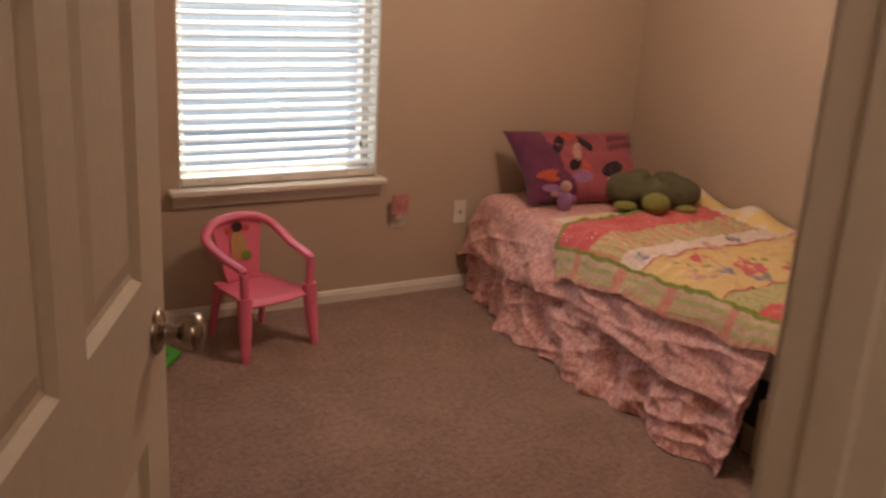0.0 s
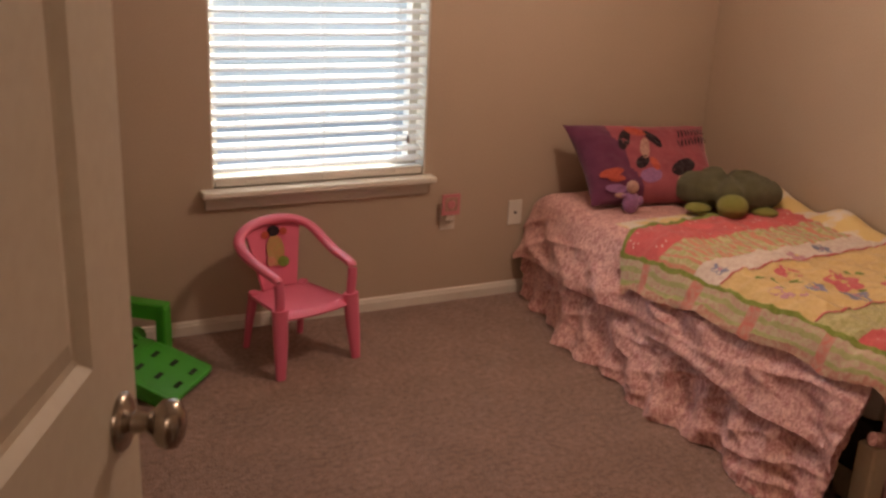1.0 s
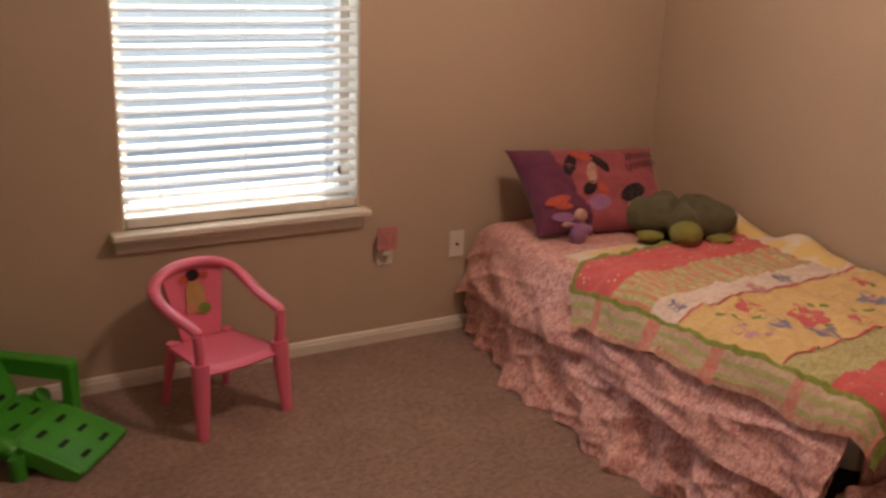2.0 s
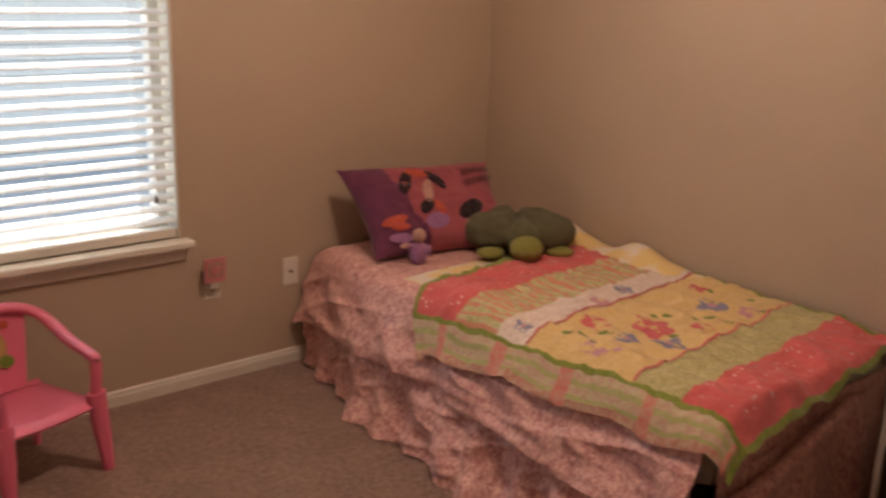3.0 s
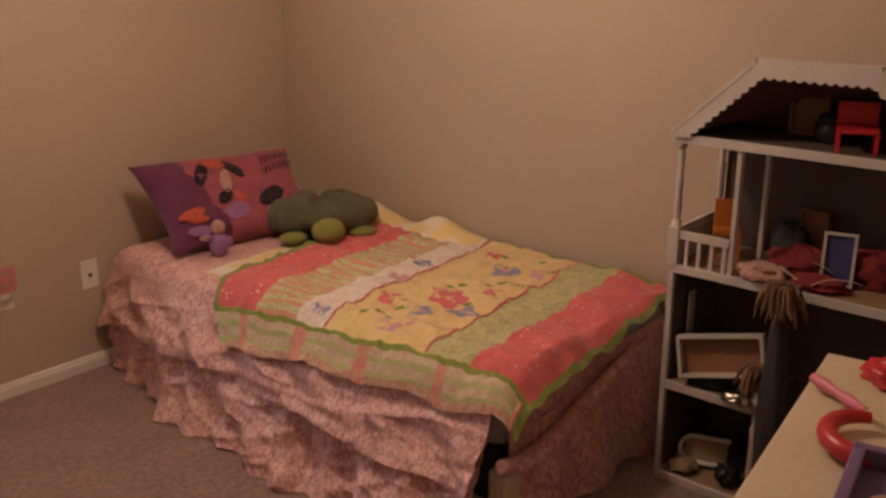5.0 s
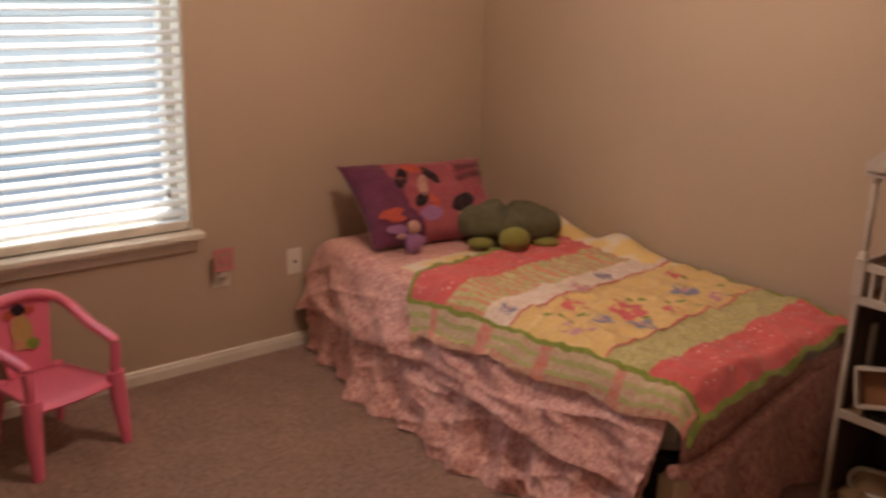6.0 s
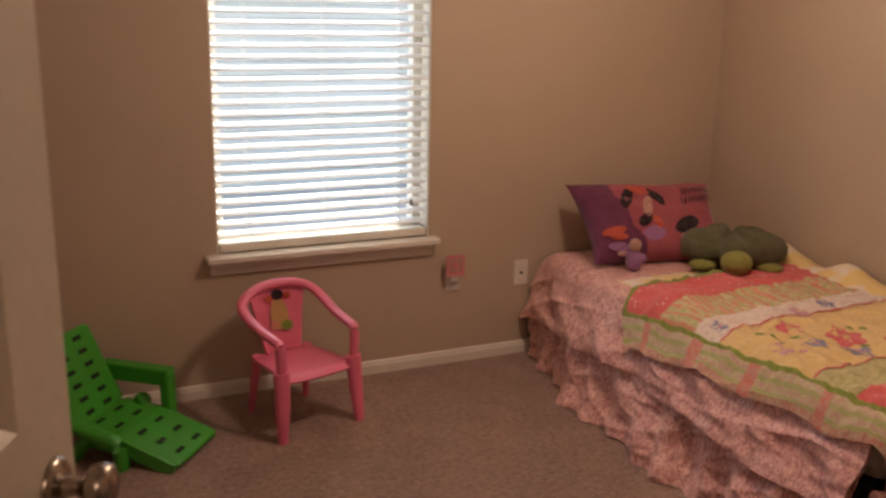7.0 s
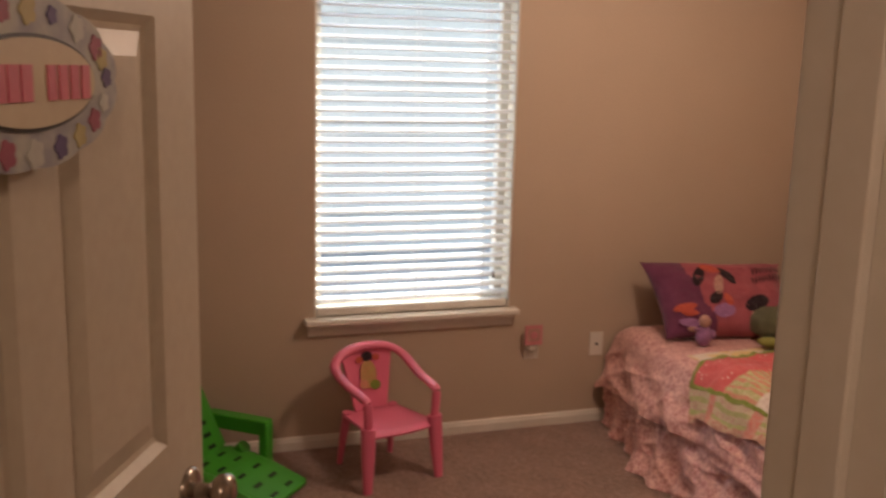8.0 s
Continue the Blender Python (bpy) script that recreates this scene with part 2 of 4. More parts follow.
def part(name, bm, mat, parent=None, label="", smooth=False):
    if smooth:
        for e in bm.edges:
            if len(e.link_faces) == 2 and e.calc_face_angle(0.0) > 0.9:
                e.smooth = False
    me = bpy.data.meshes.new(name)
    bm.to_mesh(me)
    bm.free()
    for one in (mat if isinstance(mat, (list, tuple)) else [mat]):
        me.materials.append(one)
    if smooth:
        for p in me.polygons:
            p.use_smooth = True
    ob = new(name, me)
    if parent is not None:
        ob.parent = parent
    if label:
        tagged(ob, label)
    return ob


def structure(name, bm, mat, label="", category=""):
    return tagged(part(name, bm, mat), label, category, kind="structure")


def thing(name, m, label, category, group=""):
    ob = new(name)
    ob.empty_display_size = 0.1
    ob.matrix_world = m
    return tagged(ob, label, category, group)


# ---- the room ----
WEST, EAST, SOUTH, TOP = -3.62, 0.0, -3.30, 2.44
WX0, WX1, WZ0, WZ1 = -2.384, -1.482, 0.592, 2.12      # window opening
DX0, DX1, DTOP = -3.40, -2.612, 2.06                # doorway

structure("floor", boxes((WEST - 0.12, -5.3, -0.10, EAST + 0.12, 0.16, 0.0)), CARPET, "taupe cut-pile carpet over the whole floor", "carpet")
structure("ceiling", boxes((WEST - 0.12, -5.3, TOP, EAST + 0.12, 0.16, TOP + 0.1)), CEILING, "off-white textured ceiling", "ceiling")
structure("wall_north", boxes((WEST - 0.12, 0, 0, WX0, 0.16, TOP), (WX1, 0, 0, EAST + 0.12, 0.16, TOP), (WX0, 0, 0, WX1, 0.16, WZ0),
                              (WX0, 0, WZ1, WX1, 0.16, TOP)), WALL, "tan painted wall with a window", "wall")
structure("wall_east", boxes((EAST, -5.3, 0, EAST + 0.12, 0, TOP)), WALL, "tan painted wall beside the bed", "wall")
structure("wall_west", boxes((WEST - 0.12, -5.3, 0, WEST, 0, TOP)), WALL, "tan painted wall", "wall")
structure("wall_south", boxes((WEST, SOUTH - 0.12, 0, DX0 - 0.02, SOUTH, TOP), (DX1 + 0.02, SOUTH - 0.12, 0, EAST, SOUTH, TOP),
                              (DX0 - 0.02, SOUTH - 0.12, DTOP + 0.02, DX1 + 0.02, SOUTH, TOP)), WALL, "tan painted wall with the doorway", "wall")
structure("wall_hall", boxes((WEST, -5.3, 0, EAST, -5.18, TOP)), WALL, "tan painted hallway wall", "wall")


def baseboard(name, length, m):
    """Board with a stepped ogee top, along x, its back at y = 0."""
    prof = [(0, 0), (0.014, 0), (0.014, 0.036), (0.0125, 0.041), (0.010, 0.045), (0.0095, 0.052), (0.005, 0.057), (0, 0.058)]
    bm = bmesh.new()
    a = [bm.verts.new((0, -d, z)) for d, z in prof]
    b = [bm.verts.new((length, -d, z)) for d, z in prof]
    for i in range(len(a)):
        j = (i + 1) % len(a)
        bm.faces.new((a[i], a[j], b[j], b[i]))
    bm.faces.new(a[::-1])
    bm.faces.new(b)
    bmesh.ops.recalc_face_normals(bm, faces=bm.faces)
    bmesh.ops.transform(bm, matrix=m, verts=bm.verts)
    return structure(name, bm, TRIM, "white painted baseboard with a moulded top", "baseboard")


baseboard("baseboard_north", EAST - WEST - 0.03, pose(WEST + 0.015, 0, 0))
baseboard("baseboard_east", -SOUTH - 0.03, pose(0, -0.015, 0, 0, 0, -90))
baseboard("baseboard_west", -SOUTH - 0.03, pose(WEST, SOUTH + 0.015, 0, 0, 0, 90))
baseboard("baseboard_south", 2.50, pose(-0.015, SOUTH, 0, 0, 0, 180))

# door frame
jamb = structure("door_frame", boxes((DX0 - 0.02, SOUTH - 0.125, 0, DX0, SOUTH + 0.005, DTOP), (DX1, SOUTH - 0.125, 0, DX1 + 0.02, SOUTH + 0.005, DTOP),
                                     (DX0 - 0.02, SOUTH - 0.125, DTOP, DX1 + 0.02, SOUTH + 0.005, DTOP + 0.02)), TRIM, "off-white painted door frame", "door frame")
for side, y0, y1 in (("room", SOUTH + 0.005, SOUTH + 0.02), ("hall", SOUTH - 0.14, SOUTH - 0.125)):
    for x0, x1 in ((DX0 - 0.075, DX0 - 0.008), (DX1 + 0.008, DX1 + 0.075)):
        part("casing", boxes((x0, y0, 0, x1, y1, DTOP + 0.06), bevel=0.004), TRIM, jamb)
    part("casing", boxes((DX0 - 0.008, y0, DTOP + 0.008, DX1 + 0.008, y1, DTOP + 0.06), bevel=0.004), TRIM, jamb)
part("door_stop", boxes((DX1 - 0.011, SOUTH - 0.09, 0, DX1, SOUTH - 0.045, DTOP), bevel=0.002), TRIM, jamb)

# ---- window ----
win = tagged(new("window_1"), "white vinyl window behind closed blinds", "window", kind="structure")
part("window_frame", boxes((WX0, 0.09, WZ0, WX0 + 0.045, 0.15, WZ1), (WX1 - 0.045, 0.09, WZ0, WX1, 0.15, WZ1),
                           (WX0 + 0.045, 0.09, WZ0, WX1 - 0.045, 0.15, WZ0 + 0.05), (WX0 + 0.045, 0.09, WZ1 - 0.045, WX1 - 0.045, 0.15, WZ1) ), WHITEPL, win)
for z0, z1 in ((WZ0 + 0.05, WZ1 - 0.045),):
    pane = part("pane", boxes((WX0 + 0.045, 0.118, z0, WX1 - 0.045, 0.122, z1)), GLASS, win)
    pane.visible_shadow = False
part("reveal_board", boxes((WX0 - 0.001, 0.004, WZ0 - 0.002, WX0 + 0.008, 0.09, WZ1), (WX1 - 0.008, 0.004, WZ0 - 0.002, WX1 + 0.001, 0.09, WZ1)), TRIM, win)
sill = structure("window_sill", boxes((-2.432, -0.062, 0.566, -1.452, 0.09, 0.592), bevel=0.006), TRIM, "white painted wooden window sill", "window sill")
part("apron", boxes((-2.414, -0.018, 0.513, -1.470, 0.0, 0.566), (-2.414, -0.030, 0.545, -1.470, -0.018, 0.566), bevel=0.003), TRIM, sill)


def blind():
    b = thing("window_blind", pose(0, 0, 0), "white slatted horizontal blind lowered and glowing with daylight", "blind")
    x0, x1, y = WX0 + 0.012, WX1 - 0.012, 0.030
    part("head_rail", boxes((x0, 0.002, 2.045, x1, 0.065, 2.108), bevel=0.004), WHITEPL, b)
    part("bottom_rail", boxes((x0, y - 0.024, 0.5935, x1, y + 0.024, 0.630), bevel=0.005), WHITEPL, b)
    bm = bmesh.new()
    n = 6
    tilt = radians(15)
    rows = []
    for s in (1, 0):
        rows.append([])
        for i in range(n + 1):
            w = (i / n - 0.5) * 0.050
            crown = 0.0028 * (1 - (2 * i / n - 1) ** 2) + (0.0022 if s else 0)
            rows[-1].append((w * math.cos(tilt) - crown * math.sin(tilt), w * math.sin(tilt) + crown * math.cos(tilt)))
    loop = rows[0] + rows[1][::-1]
    a = [bm.verts.new((x0, p[0], p[1])) for p in loop]
    c = [bm.verts.new((x1, p[0], p[1])) for p in loop]
    for i in range(len(loop)):
        j = (i + 1) % len(loop)
        bm.faces.new((a[i], a[j], c[j], c[i]))
    bm.faces.new(a[::-1])
    bm.faces.new(c)
    bmesh.ops.recalc_face_normals(bm, faces=bm.faces)
    first = part("slat", bm, SLAT, b)
    first.location = (0, y, 0.660)
    for i in range(1, 32):
        o = new("slat", first.data)
        o.parent = b
        o.location = (0, y, 0.660 + i * 0.0430)
        o.rotation_euler = (radians(random.uniform(-0.8, 0.8)), 0, 0)
    for f in (0.14, 0.5, 0.86):
        x = x0 + (x1 - x0) * f
        for yy in (y - 0.027, y + 0.027):
            part("ladder_cord", tube([(x, yy, 0.63), (x, yy, 2.05)], 0.0012, 6), WHITEPL, b)
        part("rail_button", lathe([(0.007, 0), (0.007, 0.003), (0.004, 0.005)], 12, pose(x, y - 0.024, 0.614, 90)), WHITEPL, b)
    part("pull_cord", tube([(x1 - 0.075, y - 0.036, 0.765), (x1 - 0.075, y - 0.036, 2.04)], 0.0012, 6), WHITEPL, b)
    # The tassel's dark brown stands in for its silhouette against the window.
    part("tassel", lathe([(0.003, 0.03), (0.006, 0.012), (0.0065, 0.0)], 10, pose(x1 - 0.075, y - 0.036, 0.735)), DARKWOOD, b, "small cord tassel, coloured dark as a backlit silhouette")


blind()

# ---- outdoors: made-up backdrop behind the blind ----
# Ground surface is made up, kept pale to lighten the lowest slat gaps.
structure("ground", boxes((-60, 0.4, -0.55, 60, 120, -0.45)), GROUND, "made-up pale ground that lightens the lower gaps of the blind", "yard")
# Made-up house: covers the low sky so the gaps stay dimmer than the slats.
house = thing("backdrop_house", pose(0, 6.5, -0.45), "made-up cream house with lap siding, a backdrop that dims the slat gaps", "house")
part("wall", boxes((-9, 0.05, 0, 7, 0.25, 4.0)), SIDING, house)
for i in range(27):
    part("siding_board", boxes((-9, 0.0, i * 0.148, 7, 0.05, i * 0.148 + 0.14)), SIDING, house)
part("roof", boxes((-9.4, -0.45, 4.0, 7.4, 3.5, 4.14)), SHINGLE, house, "dark shingle roof of the made-up backdrop house")


# ---- door ----
def raised_panel(bm, x0, z0, x1, z1):
    """A moulded recess with a raised field, on the face y = 0 looking to -y."""
    rings = [(0.0, 0.0), (0.012, 0.010), (0.020, 0.012), (0.050, 0.003), (0.055, 0.003)]
    prev = None
    for inset, depth in rings:
        r = [bm.verts.new(p) for p in ((x0 + inset, depth, z0 + inset), (x1 - inset, depth, z0 + inset), (x1 - inset, depth, z1 - inset), (x0 + inset, depth, z1 - inset))]
        if prev:
            for k in range(4):
                bm.faces.new((prev[k], prev[(k + 1) % 4], r[(k + 1) % 4], r[k]))
        prev = r
    bm.faces.new(prev)


def panel_door(m):
    """Six panels; hinge edge at x = 0, latch edge at x = W, hall face towards -y."""
    W, H, T = 0.842, 2.04, 0.035
    d = tagged(new("door_1"), "white six-panel interior door standing open", "door", kind="structure")
    d.matrix_world = m
    cols = ((0.115, 0.372), (0.463, 0.715))
    rows = ((0.25, 0.900), (1.137, 1.712), (1.800, 1.935))
    xs = sorted({0.0, W, *[v for c in cols for v in c]})
    zs = sorted({0.0, H, *[v for r in rows for v in r]})
    for face, flip in (("leaf", 0), ("back", 1)):
        bm = bmesh.new()
        for i in range(len(xs) - 1):
            for k in range(len(zs) - 1):
                if (xs[i], xs[i + 1]) in cols and (zs[k], zs[k + 1]) in rows:
                    raised_panel(bm, xs[i], zs[k], xs[i + 1], zs[k + 1])
                else:
                    bm.faces.new([bm.verts.new(p) for p in ((xs[i], 0, zs[k]), (xs[i + 1], 0, zs[k]), (xs[i + 1], 0, zs[k + 1]), (xs[i], 0, zs[k + 1]))])
        if flip:
            for v in bm.verts:
                v.co.y = T - v.co.y
            bmesh.ops.reverse_faces(bm, faces=bm.faces)
        else:
            for p in (((0, 0, 0), (0, T, 0), (0, T, H), (0, 0, H)), ((W, 0, 0), (W, 0, H), (W, T, H), (W, T, 0)),
                      ((0, 0, H), (0, T, H), (W, T, H), (W, 0, H)), ((0, 0, 0), (W, 0, 0), (W, T, 0), (0, T, 0))):
                bm.faces.new([bm.verts.new(q) for q in p])
        bmesh.ops.remove_doubles(bm, verts=bm.verts, dist=0.0004)
        part(face, bm, DOORPAINT, d)
    for y, s in ((0.0, 1), (T, -1)):
        k = part("knob", lathe([(0.034, 0.0), (0.034, 0.004), (0.028, 0.009), (0.013, 0.014), (0.011, 0.030), (0.016, 0.036), (0.026, 0.044), (0.0285, 0.054),
                                (0.026, 0.063), (0.016, 0.069), (0.004, 0.071)], 28, pose(W - 0.058, y, 1.040, 90 * s)), STEEL, d, "round satin nickel door knob", True)
    for z in (0.18, 1.0, 1.85):
        part("hinge", tube([(-0.004, -0.004, z - 0.045), (-0.004, -0.004, z + 0.045)], 0.006, 10), STEEL, d)
    return d


DOOR = pose(-3.381, SOUTH + 0.012, 0.008, 0, 0, 65.0)
panel_door(DOOR)

# name sign hung on the door, its lettering as plain bars
sign = thing("door_sign", DOOR @ pose(0.385, -0.012, 1.634), "oval floral sign with pink lettering bars hanging on the door", "sign")
outline = []
for k in range(72):
    a = k * 2 * math.pi / 72
    r = 1.0 + 0.045 * abs(math.sin(6 * a))
    outline.append((0.172 * r * math.cos(a), 0.080 * r * math.sin(a)))
part("board", prism(outline, -0.008, 0.0), SIGNPRINT, sign)
part("rim", prism([(0.122 * math.cos(k * math.pi / 32), 0.046 * math.sin(k * math.pi / 32)) for k in range(64)], -0.010, -0.008), BLACK, sign)
part("field", prism([(0.118 * math.cos(k * math.pi / 32), 0.042 * math.sin(k * math.pi / 32)) for k in range(64)], -0.012, -0.010), CREAM, sign)
for x0, x1 in ((-0.112, -0.094), (-0.090, -0.072), (-0.068, -0.050), (-0.046, -0.028), (-0.024, -0.006), (0.022, 0.038), (0.044, 0.060), (0.066, 0.082), (0.088, 0.104)):
    part("bar", boxes((x0, -0.014, -0.017, x1, -0.012, 0.017)), ROSE, sign)
for k in range(20):
    a = k * math.pi / 10 + random.uniform(-0.08, 0.08)
    fx, fz, fr = 0.152 * math.cos(a), 0.067 * math.sin(a), random.uniform(0.010, 0.016)
    petal = [(fx + fr * (0.7 + 0.3 * abs(math.sin(2.5 * q * math.pi / 12))) * math.cos(q * math.pi / 12), fz + fr * (0.7 + 0.3 * abs(math.sin(2.5 * q * math.pi / 12))) * math.sin(q * math.pi / 12)) for q in range(24)]
    part("painted_flower", prism(petal, -0.0092, -0.008), (SIGNPURPLE, SIGNYELLOW, SIGNROSE, SIGNPALE)[k % 4], sign)
part("ribbon", tube([(-0.05, -0.004, 0.085), (-0.03, -0.006, 0.15), (0.0, -0.006, 0.20), (0.03, -0.006, 0.15), (0.05, -0.004, 0.085)], 0.006, 8, flat=0.4), ROSE, sign)


# ---- wall plates ----
def outlet(x, z, label):
    o = thing("wall_outlet", pose(x, 0, z), label, "outlet", "wall outlets")
    part("plate", boxes((-0.035, -0.006, -0.0575, 0.035, 0.0, 0.0575), bevel=0.003), WHITEPL, o)
    return o


o = outlet(-1.028, 0.386, "white wall plate with a single coaxial socket")
part("socket", lathe([(0.006, 0), (0.006, 0.008), (0.003, 0.009)], 12, pose(0, -0.006, 0, 90)), SLOT, o)
o = outlet(-1.367, 0.393, "white electrical outlet with a night light plugged in")
for dz in (-0.026, 0.026):
    s = part("socket", boxes((-0.016, -0.008, dz - 0.017, 0.016, -0.006, dz + 0.017), bevel=0.0008), WHITEPL, o)
    for dx in (-0.006, 0.006):
        part("slot", boxes((dx - 0.001, -0.009, dz - 0.002, dx + 0.001, -0.008, dz + 0.008)), SLOT, s)
nl = thing("night_light", pose(-1.374, -0.009, 0.400), "small pink night light with a square shade plugged into an outlet", "night light")
part("plug_body", boxes((-0.018, -0.032, -0.012, 0.018, 0.0, 0.034), bevel=0.004), WHITEPL, nl)
part("shade", boxes((-0.043, -0.040, 0.014, 0.043, -0.034, 0.108), bevel=0.002), PINKSCREEN, nl)
part("picture", boxes((-0.030, -0.0425, 0.034, 0.030, -0.040, 0.094), bevel=0.001), PRINTCREAM, nl)
part("emblem", lathe([(0.019, 0), (0.017, 0.002), (0.012, 0.003)], 18, pose(0.0, -0.0425, 0.062, 90)), PINKSCREEN, nl)

# ceiling lamp
cl = thing("ceiling_lamp", pose(-1.30, -1.44, TOP), "white flush ceiling lamp with an open glass bowl", "ceiling lamp")
part("base", lathe([(0.09, 0.0), (0.09, -0.02), (0.07, -0.03)], 24), WHITEPL, cl)


# ---- bed ----
BW, BL, BTOP = 0.985, 1.95, 0.494


def wrinkle(x, y, s=1.0):
    return noise.noise(Vector((x * 3.1, y * 3.1, s))) * 0.5 + noise.noise(Vector((x * 8.0, y * 8.0, s + 5))) * 0.25


def bed_edge(y):
    """The x of the open side of the mattress, tucked in a little at the head."""
    return -BW + 0.04 * max(0.0, 1 + y / 0.4)


def drape(s, y, lift, flare, seed, fold=1.0):
    """A point of cloth laid over the mattress: s metres from the wall side along the cloth, over the edge and down."""
    edge, r = -bed_edge(y) + lift * 0.6, 0.075 + lift
    flat = edge - r
    head = max(0.0, 1 + (y + 0.02) / 0.16) ** 2
    top = BTOP + lift + 0.014 * wrinkle(-s, y, seed) - 0.045 * head
    if s <= flat:
        return Vector((-s, y, top))
    arc = r * 1.15
    if s <= flat + arc:
        a = (s - flat) / r
        return Vector((-(flat + r * math.sin(a)), y, top - r * (1 - math.cos(a))))
    a = arc / r
    d = s - flat - arc
    x0, z0 = flat + r * math.sin(a), top - r * (1 - math.cos(a))
    q = y + d * 0.55
    wave = 0.8 * math.sin(q * 9 + 2.4 * noise.noise(Vector((q * 2.3, seed, 0)))) + 0.30 * math.sin(q * 21 + seed + 2 * noise.noise(Vector((q * 5, d * 3, 1))))
    soft = noise.noise(Vector((q * 6, d * 9, seed))) + 0.35 * noise.noise(Vector((q * 14, d * 15, seed + 3)))
    x = x0 + d * flare + fold * (0.09 * d * wave + min(0.10, d) * 0.20 * soft)
    r1 = 1 - abs(noise.noise(Vector((y * 1.6 + d * 2, d * 11 - y * 1.5, seed + 8))))
    r2 = 1 - abs(noise.noise(Vector((y * 3.5 - d * 4, d * 19 + y * 2.5, seed + 11))))
    r3 = 1 - abs(noise.noise(Vector((y * 4.2 + d * 5, d * 3 - y * 2.2, seed + 17))))
    x += fold * min(1, d * 9) * (0.014 * r1 ** 7 + 0.006 * r2 ** 6 + 0.010 * r3 ** 9)
    return Vector((-x, y, z0 - d * math.sqrt(max(0.05, 1 - flare * flare)) + fold * 0.012 * soft * min(1, d * 8)))


bed = thing("bed", pose(0, 0, 0), "twin bed with dusty pink velour cover and skirt in the corner", "bed")
part("mattress", boxes((-BW + 0.05, -BL, 0.27, -0.03, -0.04, BTOP - 0.012), bevel=0.06), MATTRESS, bed)
part("box_base", boxes((-BW + 0.06, -BL + 0.03, 0.10, -0.05, -0.05, 0.265), bevel=0.02), DARKCLOTH, bed)
for x in (-BW + 0.10, -0.12):
    for y in (-BL + 0.10, -0.12):
        part("leg", boxes((x - 0.03, y - 0.03, 0.0, x + 0.03, y + 0.03, 0.10), bevel=0.004), CREAM, bed)


def cover_point(u, v):
    y = -0.02 - v * (BL - 0.02)
    hang = 0.205 + 0.025 * max(0.0, 1 - v * 4) ** 1.5 + 0.075 * max(0.0, (v - 0.72) / 0.28) ** 1.5 + 0.010 * math.sin(v * 11) + 0.014 * noise.noise(Vector((v * 8, 1, 2)))
    long = -bed_edge(y) + 0.02 + hang
    return drape(0.02 + u * long, y, 0.006, 0.34 - 0.10 * max(0.0, 1 - v * 4), 3.0, 1.0)


part("cover", sheet(cover_point, 150, 260, 0.003), VELOUR, bed, "dusty pink mottled velour bed cover hanging in folds", True)


def skirt_point(u, v):
    y = -0.03 - v * (BL - 0.04)
    z = 0.40 - u * 0.395
    reach = 0.150 * min(1, v * 2.6) + 0.03 * max(0.0, v - 0.5)
    wave = 0.8 * math.sin(y * 12 + 3 * u + 2.5 * noise.noise(Vector((y * 3, 4, 0)))) + 0.45 * math.sin(y * 37 + 1 + 3 * u + 1.5 * noise.noise(Vector((y * 4, u * 2, 8))))
    soft = noise.noise(Vector((y * 5, u * 4 + y * 3, 1))) + 0.35 * noise.noise(Vector((y * 13, u * 7, 4)))
    x = bed_edge(y) + 0.005 - reach * u ** 1.2 - (0.006 + 0.030 * u) * wave - 0.022 * min(1, 2 * u) * soft
    r1 = 1 - abs(noise.noise(Vector((y * 2.4 + u * 2, u * 5 - y * 2.5, 21))))
    r2 = 1 - abs(noise.noise(Vector((y * 5 - u * 2, u * 8 + y * 4, 24))))
    r3 = 1 - abs(noise.noise(Vector((y * 4.5 + u * 1.8, u * 1.2 - y * 2.4, 31))))
    x -= min(1, u * 3) * (0.014 * r1 ** 7 + 0.007 * r2 ** 6 + 0.014 * r3 ** 9)
    hem = 0.0 if u < 0.97 else max(0, 0.012 * noise.noise(Vector((y * 8, 9, 1))))
    return Vector((x, y, z + hem))


part("skirt", sheet(skirt_point, 60, 280, 0.003), VELOUR, bed, "gathered pink velour bed skirt touching the carpet", True)


def foot_skirt(u, v):
    x = -0.06 - v * (BW - 0.16)
    z = (0.33 + 0.07 * (1 - v)) * (1 - u) + 0.005
    wave = math.sin(x * 23 + 2 * noise.noise(Vector((x * 3, 2, 0))))
    return Vector((x, -BL - 0.012 - 0.03 * u - (0.006 + 0.014 * u) * wave, z))


part("foot_skirt", sheet(foot_skirt, 24, 80, 0.003), VELOUR, bed, "pink velour bed skirt bunched at the foot end", True)
part("foot_wrap", boxes((-BW + 0.06, -BL - 0.010, 0.20, -0.06, -BL - 0.004, BTOP - 0.06)), VELOUR, bed, "pink velour tucked under the quilt")
part("knotted_cloth", tube([(-1.00, -1.985, 0.285), (-0.92, -2.0, 0.265), (-0.82, -2.005, 0.275), (-0.70, -2.0, 0.305), (-0.5, -1.995, 0.36), (-0.3, -1.985, 0.40)],
                           [0.02, 0.026, 0.03, 0.024, 0.02, 0.018], 12), VELOUR, bed, "", True)
part("foot_post", boxes((-0.985, -1.995, 0.0, -0.915, -1.93, 0.25), bevel=0.008), CREAM, bed, "cream painted bed foot post")

# ---- quilt ----
QY0, QY1, QS0, QS1 = -0.65, -1.985, 0.03, 1.165
quilt = thing("quilt", pose(0, 0, 0), "coral, yellow and green flowered patchwork quilt spread over the bed", "quilt")


